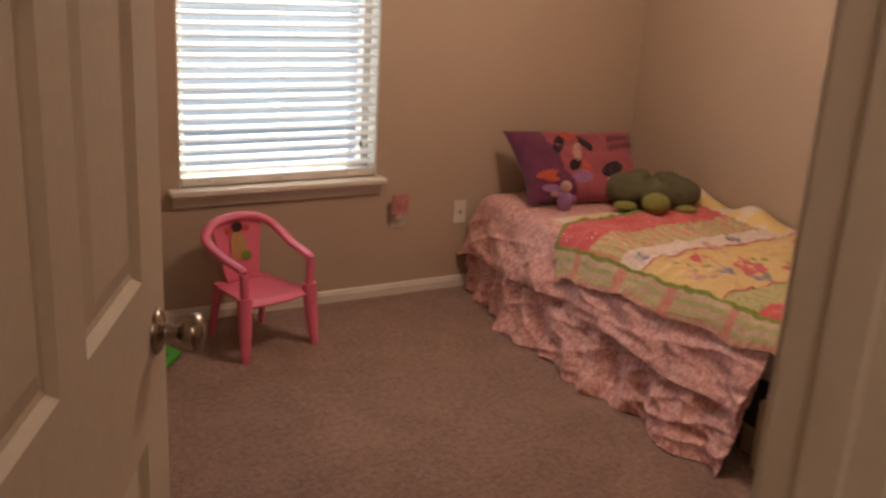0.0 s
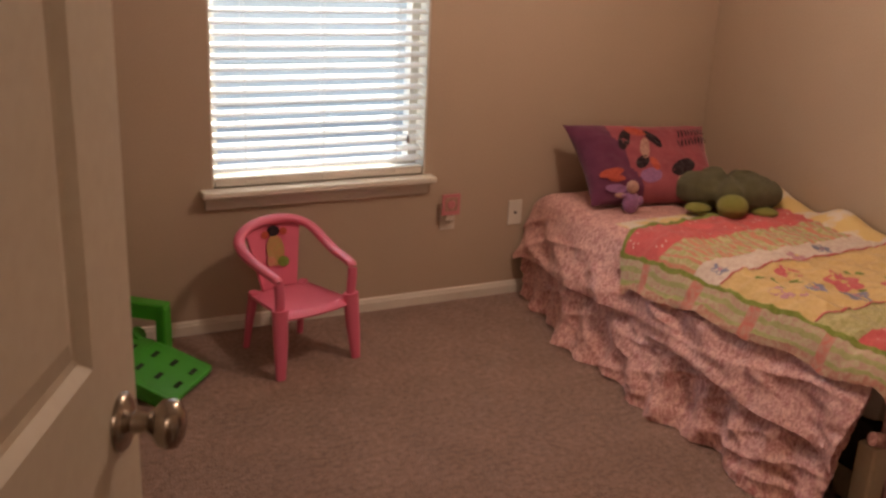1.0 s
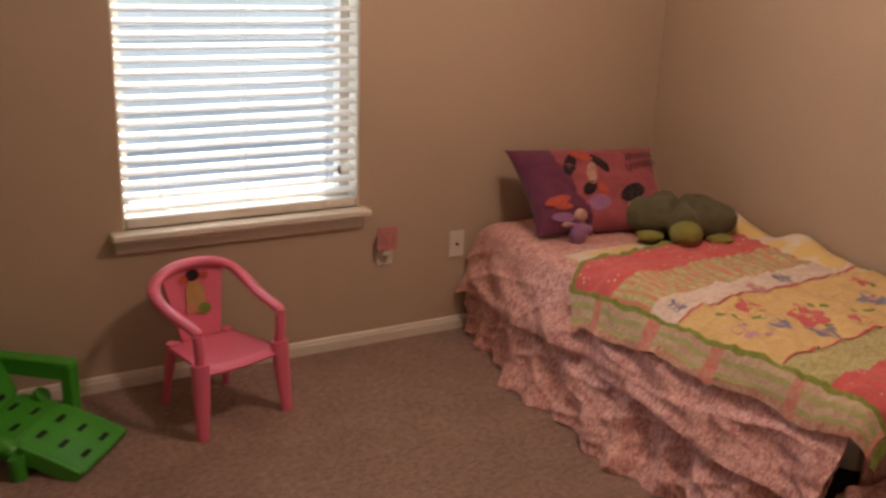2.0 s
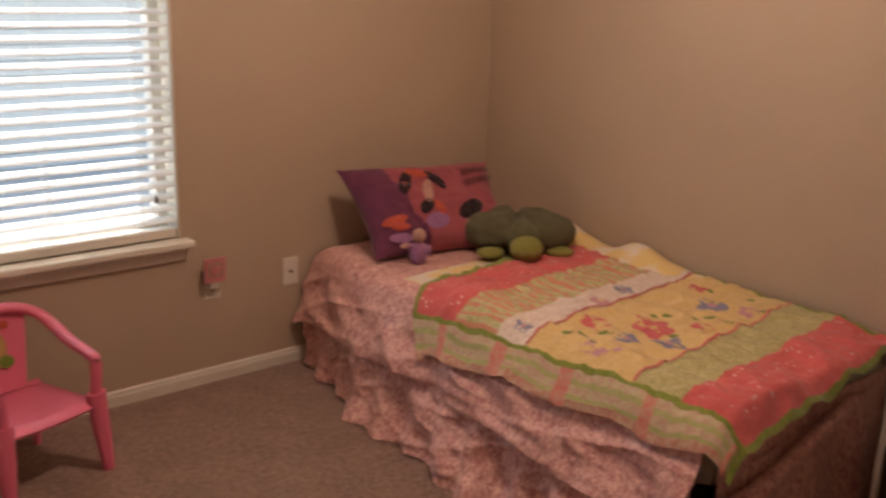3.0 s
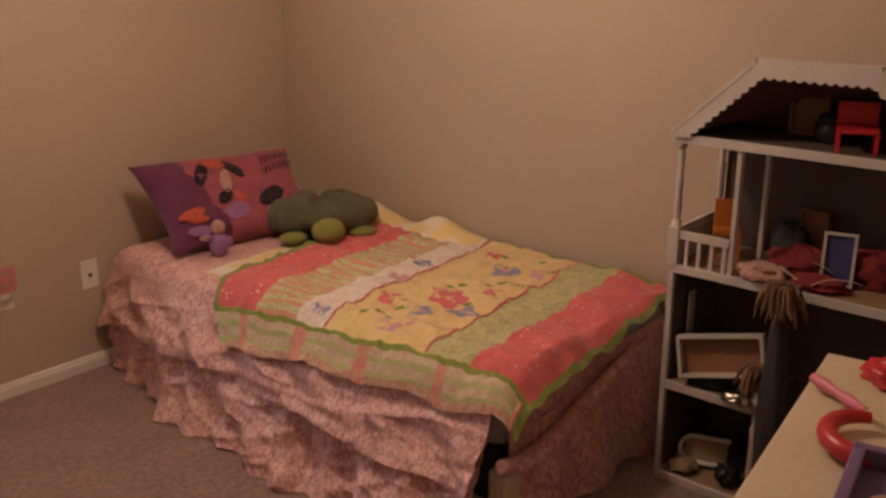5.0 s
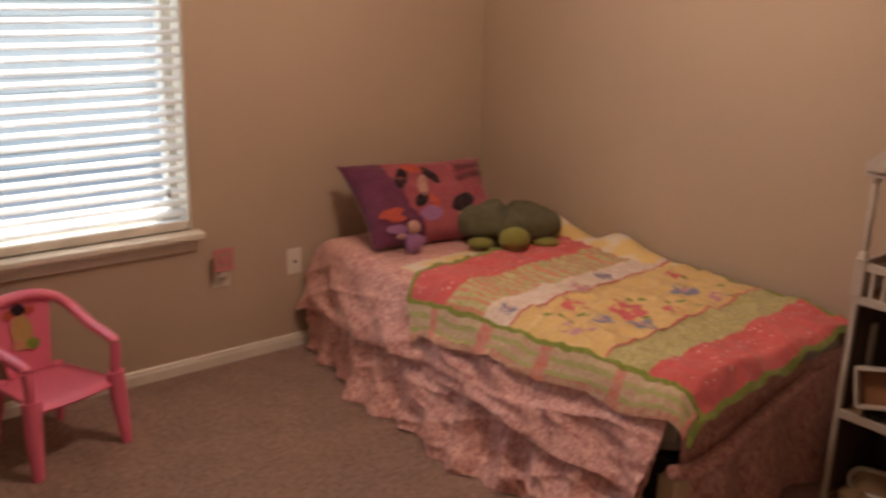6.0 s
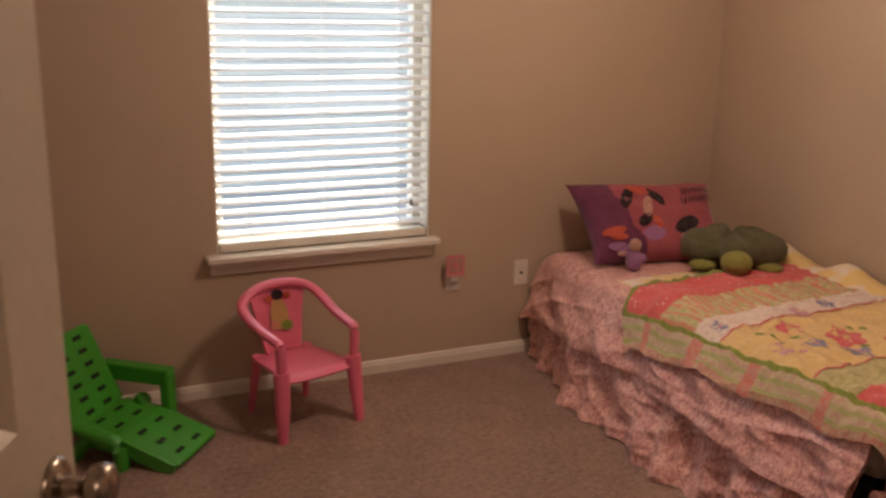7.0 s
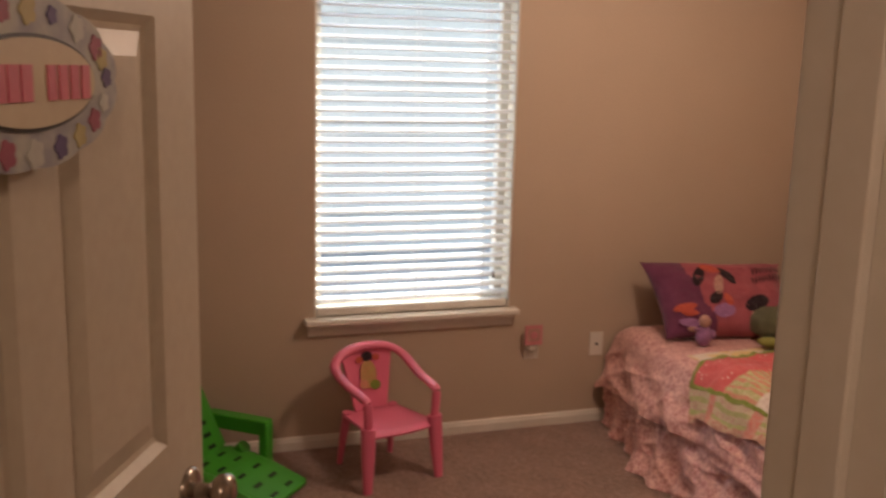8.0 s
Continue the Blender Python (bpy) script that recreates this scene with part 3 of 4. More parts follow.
def quilt_point(u, v, lift=0.0):
    """u from the wall side to the open side, v from head to foot."""
    y = QY0 + v * (QY1 - QY0)
    s = QS0 + u * (QS1 - QS0 - 0.125 * v) + 0.012 * math.sin(y * 17) * max(0, u - 0.85) / 0.15
    round_off = 0.13 * max(0, (u - 0.72) / 0.28) ** 2.5 * max(0, 1 - v * 1.6) ** 5
    p = drape(s, y - (0.015 * (1 - v) + 0.080) * u - round_off - 0.010 * (math.sin(u * 31) * 0.5 + noise.noise(Vector((u * 14, 3, 1)))) * max(0, v - 0.95) / 0.05, 0.026 + lift, 0.42, 3.0, 0.75)
    p.z += 0.007 * noise.noise(Vector((p.x * 14, p.y * 14, 2))) + 0.014 * noise.noise(Vector((p.x * 5, p.y * 5, 7))) + 0.006 * noise.noise(Vector((p.x * 30, p.y * 30, 4))) + 0.012 * noise.noise(Vector((p.x * 9, p.y * 3, 6)))
    p.z += 0.010 * (1 - abs(noise.noise(Vector((p.x * 6 + p.y * 3, p.y * 11, 9))))) ** 6 + 0.007 * (1 - abs(noise.noise(Vector((p.x * 15, p.y * 9 + p.x * 5, 12))))) ** 5
    p.z -= 0.0045 * (0.5 + 0.5 * math.cos((p.x * 0.8 + p.y) * 62)) ** 6 * (0.6 + 0.8 * noise.noise(Vector((p.x * 7, p.y * 7, 15))))
    over = -BL - 0.01 - p.y
    if over > 0:
        p.z -= over * 0.9
        p.y += over * 0.25
    return p


def patch(name, u0, u1, v0, v1, mat, label="", lift=0.0, thick=0.0015):
    nu, nv = max(2, int((u1 - u0) * 90)), max(2, int((v1 - v0) * 110))
    return part(name, sheet(lambda a, b: quilt_point(u0 + a * (u1 - u0), v0 + b * (v1 - v0), lift), nu, nv, thick), mat, quilt, label, True)


patch("backing", 0.0, 0.985, 0.004, 0.985, PALEGREEN, "", -0.008)
B0, B1 = 0.07, 0.882      # inner field across
patch("edge_trim", 0.0, 0.012, 0.0, 1.0, GREENTRIM, "green edge binding", 0.0012)
patch("edge_trim", B1 + 0.006, B1 + 0.022, 0.0, 0.985, GREENTRIM, "green edge binding", 0.0012)
patch("head_trim", 0.0, B1 + 0.006, 0.004, 0.020, GREENTRIM, "green edge binding", 0.0012)
patch("foot_trim", 0.0, 1.0, 0.985, 1.0, GREENTRIM, "green edge binding", 0.001)
bands = ((0.020, 0.177, CORAL), (0.326, 0.418, WHITECOT), (0.418, 0.711, YELLOW), (0.711, 0.832, PALEGREEN), (0.832, 0.985, CORAL))
for v0, v1, mat in bands:
    patch("band", 0.012, B1 + 0.006, v0, v1, mat)
k = 0
u = 0.012
while u < B1 + 0.001:
    w = min(random.uniform(0.016, 0.024) if k % 2 else random.uniform(0.011, 0.018), B1 + 0.006 - u)
    patch("stripe", u, u + w, 0.177, 0.326, (STRIPEA, STRIPEB)[k % 2])
    u += w
    k += 1
v, k = 0.0, 0
while v < 0.975:
    w = min(random.uniform(0.05, 0.075), 0.985 - v)
    if k % 4 == 2:
        patch("plaid", B1 + 0.022, 1.0, v, v + w * 0.55, PLAIDC)
        v += w * 0.55
    else:
        for a, b, mat in ((0.022, 0.045, PLAIDA), (0.045, 0.062, PLAIDB), (0.062, 0.085, PLAIDA), (0.085, 0.096, PLAIDB), (0.096, 0.118, PLAIDHEM)):
            patch("plaid", B1 + a, B1 + b, v, v + w, mat)
        v += w
    k += 1
for v0 in (0.416, 0.711):
    patch("rickrack", 0.02, B1, v0, v0 + 0.006, BLOSSOM, "", 0.004)


def blossom(u, v, r, mat, petals=5, name="blossom"):
    bm = bmesh.new()
    su, sv = 1.0 / (QS1 - QS0), 1.0 / (QY0 - QY1)
    n = petals * 8
    centre = bm.verts.new(quilt_point(u, v, 0.0030 if name == "blossom_centre" else 0.0015))
    ring = []
    for i in range(n):
        a = i * 2 * math.pi / n + u * 9
        q = r * (0.62 + 0.38 * abs(math.sin(petals * a / 2)))
        ring.append(bm.verts.new(quilt_point(u + q * math.cos(a) * su, v + q * math.sin(a) * sv, 0.0024 if name == "blossom_centre" else 0.0008)))
    for i in range(n):
        bm.faces.new((centre, ring[i], ring[(i + 1) % n]))
    bmesh.ops.recalc_face_normals(bm, faces=bm.faces)
    part(name, bm, mat, quilt)


for u, v, r, mat in ((0.80, 0.581, 0.055, LILAC), (0.645, 0.475, 0.044, BLOSSOM), (0.53, 0.572, 0.060, BLOSSOM), (0.595, 0.649, 0.050, BLUEBL), (0.435, 0.658, 0.034, BLOSSOM),
                     (0.245, 0.591, 0.048, BLUEBL), (0.69, 0.591, 0.034, BLUEBL), (0.14, 0.499, 0.036, BLOSSOM), (0.335, 0.370, 0.034, BLUEBL), (0.82, 0.374, 0.028, BLUEBL),
                     (0.49, 0.389, 0.034, LILAC), (0.20, 0.673, 0.030, LILAC)):
    blossom(u, v, r * 1.2, mat)
    blossom(u, v, r * 0.35, YELLOW if mat is not BLUEBL else LILAC, 5, "blossom_centre")
for i in range(16):
    blossom(random.uniform(0.1, 0.8), random.uniform(0.46, 0.70), random.uniform(0.012, 0.022), LEAF, 2, "leaf")
for i in range(120):
    v = random.uniform(0.03, 0.168) if i % 2 else random.uniform(0.84, 0.955)
    blossom(random.uniform(0.03, B1 - 0.02), v, random.uniform(0.0028, 0.0052), DOT, 4, "dot")


# turned-back flap of a second, pale floral blanket between quilt and wall, and its corner at the head
def under_point(u, v):
    s = 0.02 + u * (0.90 - 0.1 * v)
    y = -0.555 - v * 0.8 - 0.05 * u
    p = drape(s, y, 0.008, 0.3, 3.0)
    p.z += (0.075 * math.exp(-((s - 0.07) / 0.08) ** 2) * (0.75 + 0.35 * math.sin(v * 13 + 1)) + 0.012 * noise.noise(Vector((s * 12, v * 9, 3))) * math.exp(-(s / 0.25) ** 2)) * min(1, (1 - v) * 4)
    return p


ub = thing("blanket", pose(0, 0, 0), "pale yellow floral blanket showing under the quilt", "blanket")
part("cloth", sheet(under_point, 50, 50, 0.006), cloth("yellow_floral_cotton", (0.74, 0.56, 0.24), (0.74, 0.66, 0.56), 9, 0.08), ub, "", True)


# ---- pillow, plush toys ----
def cushion(w, h, t, nu=48, nv=32, bm=None):
    """A stuffed pillow with pinched corners in the xz plane, centred, thick along y."""
    def one(side):
        def f(u, v):
            a, b = 2 * u - 1, 2 * v - 1
            pin = 1 - 0.10 * (1 - a * a) * abs(b) ** 3 - 0.0
            pin2 = 1 - 0.08 * (1 - b * b) * abs(a) ** 3
            puff = (max(0, 1 - a ** 4) * max(0, 1 - b ** 4)) ** 0.55
            y = side * t / 2 * puff * (1 + 0.12 * noise.noise(Vector((a * 2.5, b * 2.5, side))) + 0.07 * noise.noise(Vector((a * 7, b * 6, side + 4))) - 0.10 * (1 - abs(noise.noise(Vector((a * 4 + b, b * 5, side + 9))))) ** 8)
            return Vector((a * w / 2 * pin2 * (0.95 + 0.05 * b), y, b * h / 2 * pin))
        return f
    bm = bm or bmesh.new()
    sheet(one(-1), nu, nv, bm=bm)
    sheet(one(1), nu, nv, bm=bm)
    bmesh.ops.remove_doubles(bm, verts=bm.verts, dist=0.0005)
    bmesh.ops.recalc_face_normals(bm, faces=bm.faces)
    return bm


PW, PH, PT = 0.69, 0.415, 0.15
PILLOW = pose(-0.575, -0.322, 0.654, -47, 1, -9.5)
pil = thing("pillow", PILLOW, "purple and pink printed pillow leaning against the wall", "pillow")
cb = cushion(PW, PH, PT)
cb.faces.ensure_lookup_table()
for f in cb.faces:
    c = f.calc_center_median()
    f.material_index = 1 if c.x + 0.30 * c.z < -0.125 + 0.012 * math.sin(c.z * 40) else 0
part("case", cb, [PILLOWPINK, PILLOWPURPLE], pil, "", True)


def print_blob(x, z, rx, rz, mat, turn=0, name="print_shape", up=0.0):
    """A flat printed shape that follows the pillow's front."""
    bm = bmesh.new()

    def on(px, pz):
        a, b = 2 * px / PW, 2 * pz / PH
        puff = (max(0, 1 - a ** 4) * max(0, 1 - b ** 4)) ** 0.55
        return Vector((px, -PT / 2 * puff * (1 + 0.12 * noise.noise(Vector((a * 2.5, b * 2.5, -1))) + 0.07 * noise.noise(Vector((a * 7, b * 6, 3))) - 0.10 * (1 - abs(noise.noise(Vector((a * 4 + b, b * 5, 8))))) ** 8) - 0.003 - up, pz))
    c, s = math.cos(radians(turn)), math.sin(radians(turn))
    rings = [[bm.verts.new(on(x + q * (rx * math.cos(k * math.pi / 12) * c - rz * math.sin(k * math.pi / 12) * s),
                              z + q * (rx * math.cos(k * math.pi / 12) * s + rz * math.sin(k * math.pi / 12) * c))) for k in range(24)] for q in (0.03, 0.5, 1.0)]
    for r0, r1 in zip(rings, rings[1:]):
        for k in range(24):
            bm.faces.new((r0[k], r0[(k + 1) % 24], r1[(k + 1) % 24], r1[k]))
    bm.faces.new(rings[0])
    bmesh.ops.recalc_face_normals(bm, faces=bm.faces)
    part(name, bm, mat, pil)


for x, z, rx, rz, mat, turn in ((-0.115, 0.080, 0.062, 0.026, PRINTDARK, 62), (0.020, 0.085, 0.056, 0.022, PRINTDARK, -58), (-0.050, 0.125, 0.052, 0.020, PRINTORANGE, -14),
                               (-0.030, 0.035, 0.022, 0.056, PRINTCREAM, -16), (-0.060, -0.035, 0.040, 0.024, PRINTDARK, 40), (-0.005, -0.045, 0.020, 0.034, PRINTORANGE, 12),
                               (-0.035, -0.100, 0.050, 0.034, PRINTLILAC, 8), (0.130, -0.060, 0.070, 0.034, PRINTDARK, 28), (0.165, -0.105, 0.044, 0.020, PRINTORANGE, 25),
                               (0.110, -0.118, 0.026, 0.018, PRINTCREAM, 20), (-0.215, -0.085, 0.055, 0.020, PRINTORANGE, 10), (-0.20, -0.110, 0.040, 0.016, PRINTORANGE, -8),
                               (-0.205, -0.155, 0.050, 0.018, PRINTLILAC, -5)):
    print_blob(x, z, rx, rz, mat, turn, up=0.0006 * (mat in (PRINTCREAM, PRINTORANGE)))
for i in range(18):
    print_blob(0.155 + 0.018 * (i % 9) - 0.012 * (i // 9), 0.110 - 0.050 * (i // 9) + 0.004 * (i % 9), 0.004, 0.019, PRINTDARK, random.uniform(-14, 14), "print_bar", 0.001)

doll = bmesh.new()
ball(doll, (0, 0, 0.045), (0.036, 0.030, 0.048))
ball(doll, (0.0, -0.004, 0.112), (0.026, 0.024, 0.028))
ball(doll, (-0.045, -0.008, 0.075), (0.028, 0.011, 0.011), 10)
ball(doll, (0.035, -0.006, 0.055), (0.016, 0.012, 0.022), 10)
for f in doll.faces:
    f.material_index = 1 if f.calc_center_median().z > 0.088 or f.calc_center_median().x < -0.038 else 0
ob = part("doll", doll, [PRINTLILAC, PRINTCREAM], None, "", True)
ob.matrix_world = pose(-0.772, -0.500, BTOP + 0.008, 0, 0, -25)
tagged(ob, "small lilac plush doll leaning on the pillow", "doll")

tp = thing("turtle_plush", pose(-0.330, -0.575, BTOP + 0.018, 0, 0, -38), "green turtle-shaped plush cushion lying on the bed", "plush toy")
shell = bmesh.new()
seen = ball(shell, (0, 0, 0.078), (0.215, 0.18, 0.088), 56)
for v in seen:
    a = math.atan2(v.co.y, v.co.x)
    rad = math.hypot(v.co.x / 0.215, v.co.y / 0.18)
    dent = max(math.exp(-(rad * math.sin(a - q) / 0.10) ** 2) if math.cos(a - q) > -0.1 or rad < 0.1 else 0.0 for q in (-1.95, -1.15, 0.35, 1.57, 2.8))
    side = 1.0 + 0.05 * math.cos(4 * a) - 0.13 * dent
    v.co.x *= side
    v.co.y *= side
    up = v.co.z - 0.078
    v.co.z = 0.078 + (abs(up) / 0.088) ** 0.72 * 0.084 * (1 if up > 0 else -1) * (1 - 0.42 * dent)
    v.co.z = max(v.co.z + 0.014 * noise.noise(v.co * 11) + 0.004 * noise.noise(v.co * 50), 0.004)
part("shell", shell, PLUSH, tp, "", True)
hb = bmesh.new()
ball(hb, (0.012, -0.190, 0.054), (0.064, 0.058, 0.050), 28)
for v in hb.verts:
    mouth = math.exp(-((v.co.z - 0.026) / 0.006) ** 2) * max(0.0, -(v.co.y + 0.19) / 0.058)
    v.co.y += 0.012 * mouth
part("head", hb, PLUSHLIGHT, tp, "lighter green round plush head", True)
for x, y in ((-0.120, -0.150), (0.150, -0.115), (-0.16, 0.12), (0.16, 0.12)):
    fb = bmesh.new()
    ball(fb, (x, y, 0.024), (0.056, 0.042, 0.021), 16)
    part("foot", fb, PLUSHLIGHT, tp, "", True)


# ---- pink child chair ----
def child_chair(m):
    c = thing("child_chair", m, "pink moulded plastic child armchair with a printed backrest", "chair")
    # local: front towards -y, seat 0.36 wide
    hw, fr, bk, sz = 0.165, -0.16, 0.15, 0.265

    def seat(u, v):
        x, y = (2 * u - 1), fr + v * (bk - fr)
        wide = hw * (1.0 - 0.16 * v)
        dip = -0.012 * (1 - x * x) * math.sin(math.pi * min(1, v * 1.1))
        lip = -0.022 * max(0, 1 - v * 7) ** 2
        return Vector((x * wide, y - 0.016 * (1 - x * x) * (1 - v), sz + dip + lip - 0.012 * v))
    part("seat", sheet(seat, 18, 18, 0.012), PINK, c, "", True)
    for s in (-1, 1):
        part("front_leg", tube([(s * (hw + 0.004), fr + 0.012, sz + 0.02), (s * (hw + 0.010), fr, sz * 0.55), (s * (hw + 0.018), fr - 0.014, 0.0)], [0.036, 0.032, 0.021], 12, flat=0.72), PINK, c, "", True)
        part("back_leg", tube([(s * (hw - 0.046), bk - 0.020, sz - 0.004), (s * (hw - 0.038), bk + 0.006, sz * 0.5), (s * (hw - 0.030), bk + 0.026, 0.0)], [0.024, 0.019, 0.014], 10, flat=0.8), PINK, c, "", True)
    # one loop makes arms and the rounded top of the back
    loop = [(-hw - 0.004, fr + 0.012, sz + 0.015), (-hw - 0.008, fr + 0.008, sz + 0.08), (-hw - 0.011, fr + 0.014, sz + 0.135), (-hw - 0.015, fr + 0.05, sz + 0.148),
            (-hw - 0.020, 0.00, sz + 0.165), (-hw - 0.024, 0.08, sz + 0.190), (-hw - 0.016, 0.135, sz + 0.218), (-hw + 0.018, 0.163, sz + 0.248),
            (-0.085, 0.180, sz + 0.270), (0, 0.186, sz + 0.277)]
    loop += [(-x, y, z) for x, y, z in loop[-2::-1]]
    way = smooth_path(loop, 6)
    half = (len(way) - 1) / 2
    part("arm_rail", tube(way, [0.020 + 0.006 * (1 - abs(i - half) / half) for i in range(len(way))], 12, flat=0.75), PINK, c, "", True)

    def back(u, v):
        x = 2 * u - 1
        wide = 0.082 + 0.050 * v
        return Vector((x * wide, 0.128 + 0.058 * v - 0.012 * x * x, sz - 0.005 + v * 0.265))
    part("backrest", sheet(back, 12, 16, 0.010), PINK, c, "", True)
    pr = []
    for x, z, rx, rz, mat in ((0, 0.155, 0.042, 0.065, CREAMPRINT), (0.0, 0.235, 0.03, 0.022, PRINTDARK), (-0.042, 0.225, 0.02, 0.016, PRINTORANGE), (0.045, 0.228, 0.018, 0.015, PRINTORANGE),
                              (0.03, 0.105, 0.026, 0.022, LEAF), (-0.028, 0.115, 0.022, 0.02, STRIPEA)):
        bm = bmesh.new()
        vs = []
        for k in range(20):
            a = k * math.pi / 10
            px, pz = x + rx * math.cos(a), z + rz * math.sin(a)
            v = pz / 0.265
            q = px / (0.068 + 0.052 * v)
            vs.append(bm.verts.new((px, 0.128 + 0.058 * v - 0.012 * q * q - 0.0075 - 0.0006 * len(pr), sz - 0.005 + pz)))
        bm.faces.new(vs)
        pr.append(part("print_shape", bm, mat, c))
    return c


CREAMPRINT = material("tan_print", (0.52, 0.26, 0.12), 0.4, second=(0.42, 0.32, 0.10), scale=40, mix=0.4)
child_chair(pose(-2.150, -0.317, 0.0, 0, 0, 15.8) @ Matrix.Scale(0.92, 4))


# ---- green lounge chair ----
def slotted_plate(w, l, t, rows, cols, m, bm, holes):
    """A plate in its own xy plane with dark slots let into its top."""
    box(bm, -w / 2, 0, -t, w / 2, l, 0, 0.008, m)
    for i in range(rows):
        for k in range(cols):
            x, y = (k + 0.5) / cols * w * 0.8 - w * 0.4, (i + 0.6) / rows * l * 0.95
            holes.append((m, x, y))


def lounge_chair(m):
    c = thing("lounge_chair", m, "green plastic child lounge chair, slotted, with one arm missing", "lounge chair")
    holes = []
    plates = (("backrest", 0.26, 0.32, 6, 2, pose(0, 0.03, 0.11, 64)), ("seat", 0.28, 0.16, 2, 2, pose(0, -0.12, 0.10, 5)), ("leg_rest", 0.27, 0.24, 3, 2, pose(0, -0.12, 0.105, -18, 0, 180)))
    for name, w, l, rows, cols, mm in plates:
        bm = bmesh.new()
        slotted_plate(w, l, 0.02, rows, cols, mm, bm, holes)
        for s in (-1, 1):
            box(bm, s * w / 2 - 0.012, 0.01, -0.055, s * w / 2 + 0.012, l - 0.01, -0.002, 0.004, mm)
        p = part(name, bm, GREEN, c)
        for mh, x, y in holes:
            b2 = bmesh.new()
            box(b2, x - 0.022, y - 0.008, 0.0005, x + 0.022, y + 0.008, 0.002, 0.0, mh)
            part("slot", b2, HOLE, p)
        holes.clear()
    for s in (-1, 1):
        if s > 0:
            arm = bmesh.new()
            box(arm, s * 0.165 - 0.028, -0.155, 0.225, s * 0.165 + 0.028, 0.13, 0.243, 0.006)
            box(arm, s * 0.165 - 0.026, -0.140, 0.180, s * 0.165 - 0.018, 0.12, 0.228, 0.003)
            box(arm, s * 0.165 + 0.018, -0.140, 0.180, s * 0.165 + 0.026, 0.12, 0.228, 0.003)
            part("armrest", arm, GREEN, c)
            part("front_leg", boxes((s * 0.165 - 0.026, -0.158, 0.0, s * 0.165 + 0.026, -0.118, 0.228), bevel=0.007), GREEN, c)
        else:
            part("arm_stub", tube(smooth_path([(-0.150, 0.10, 0.15), (-0.165, 0.02, 0.13), (-0.172, -0.06, 0.115), (-0.165, -0.135, 0.09), (-0.165, -0.150, 0.0)], 4), 0.030, 12, flat=0.8), GREEN, c, "", True)
        part("side_leg", tube([(s * 0.145, -0.05, 0.12), (s * 0.15, 0.02, 0.05), (s * 0.15, 0.05, 0.0)], [0.03, 0.026, 0.022], 10), GREEN, c, "", True)
        part("back_strut", tube([(s * 0.115, 0.14, 0.28), (s * 0.12, 0.18, 0.12), (s * 0.12, 0.20, 0.0)], [0.018, 0.018, 0.018], 10), GREEN, c, "", True)
    return c


lounge_chair(pose(-2.84, -0.28, 0.0, 0, 0, 51))


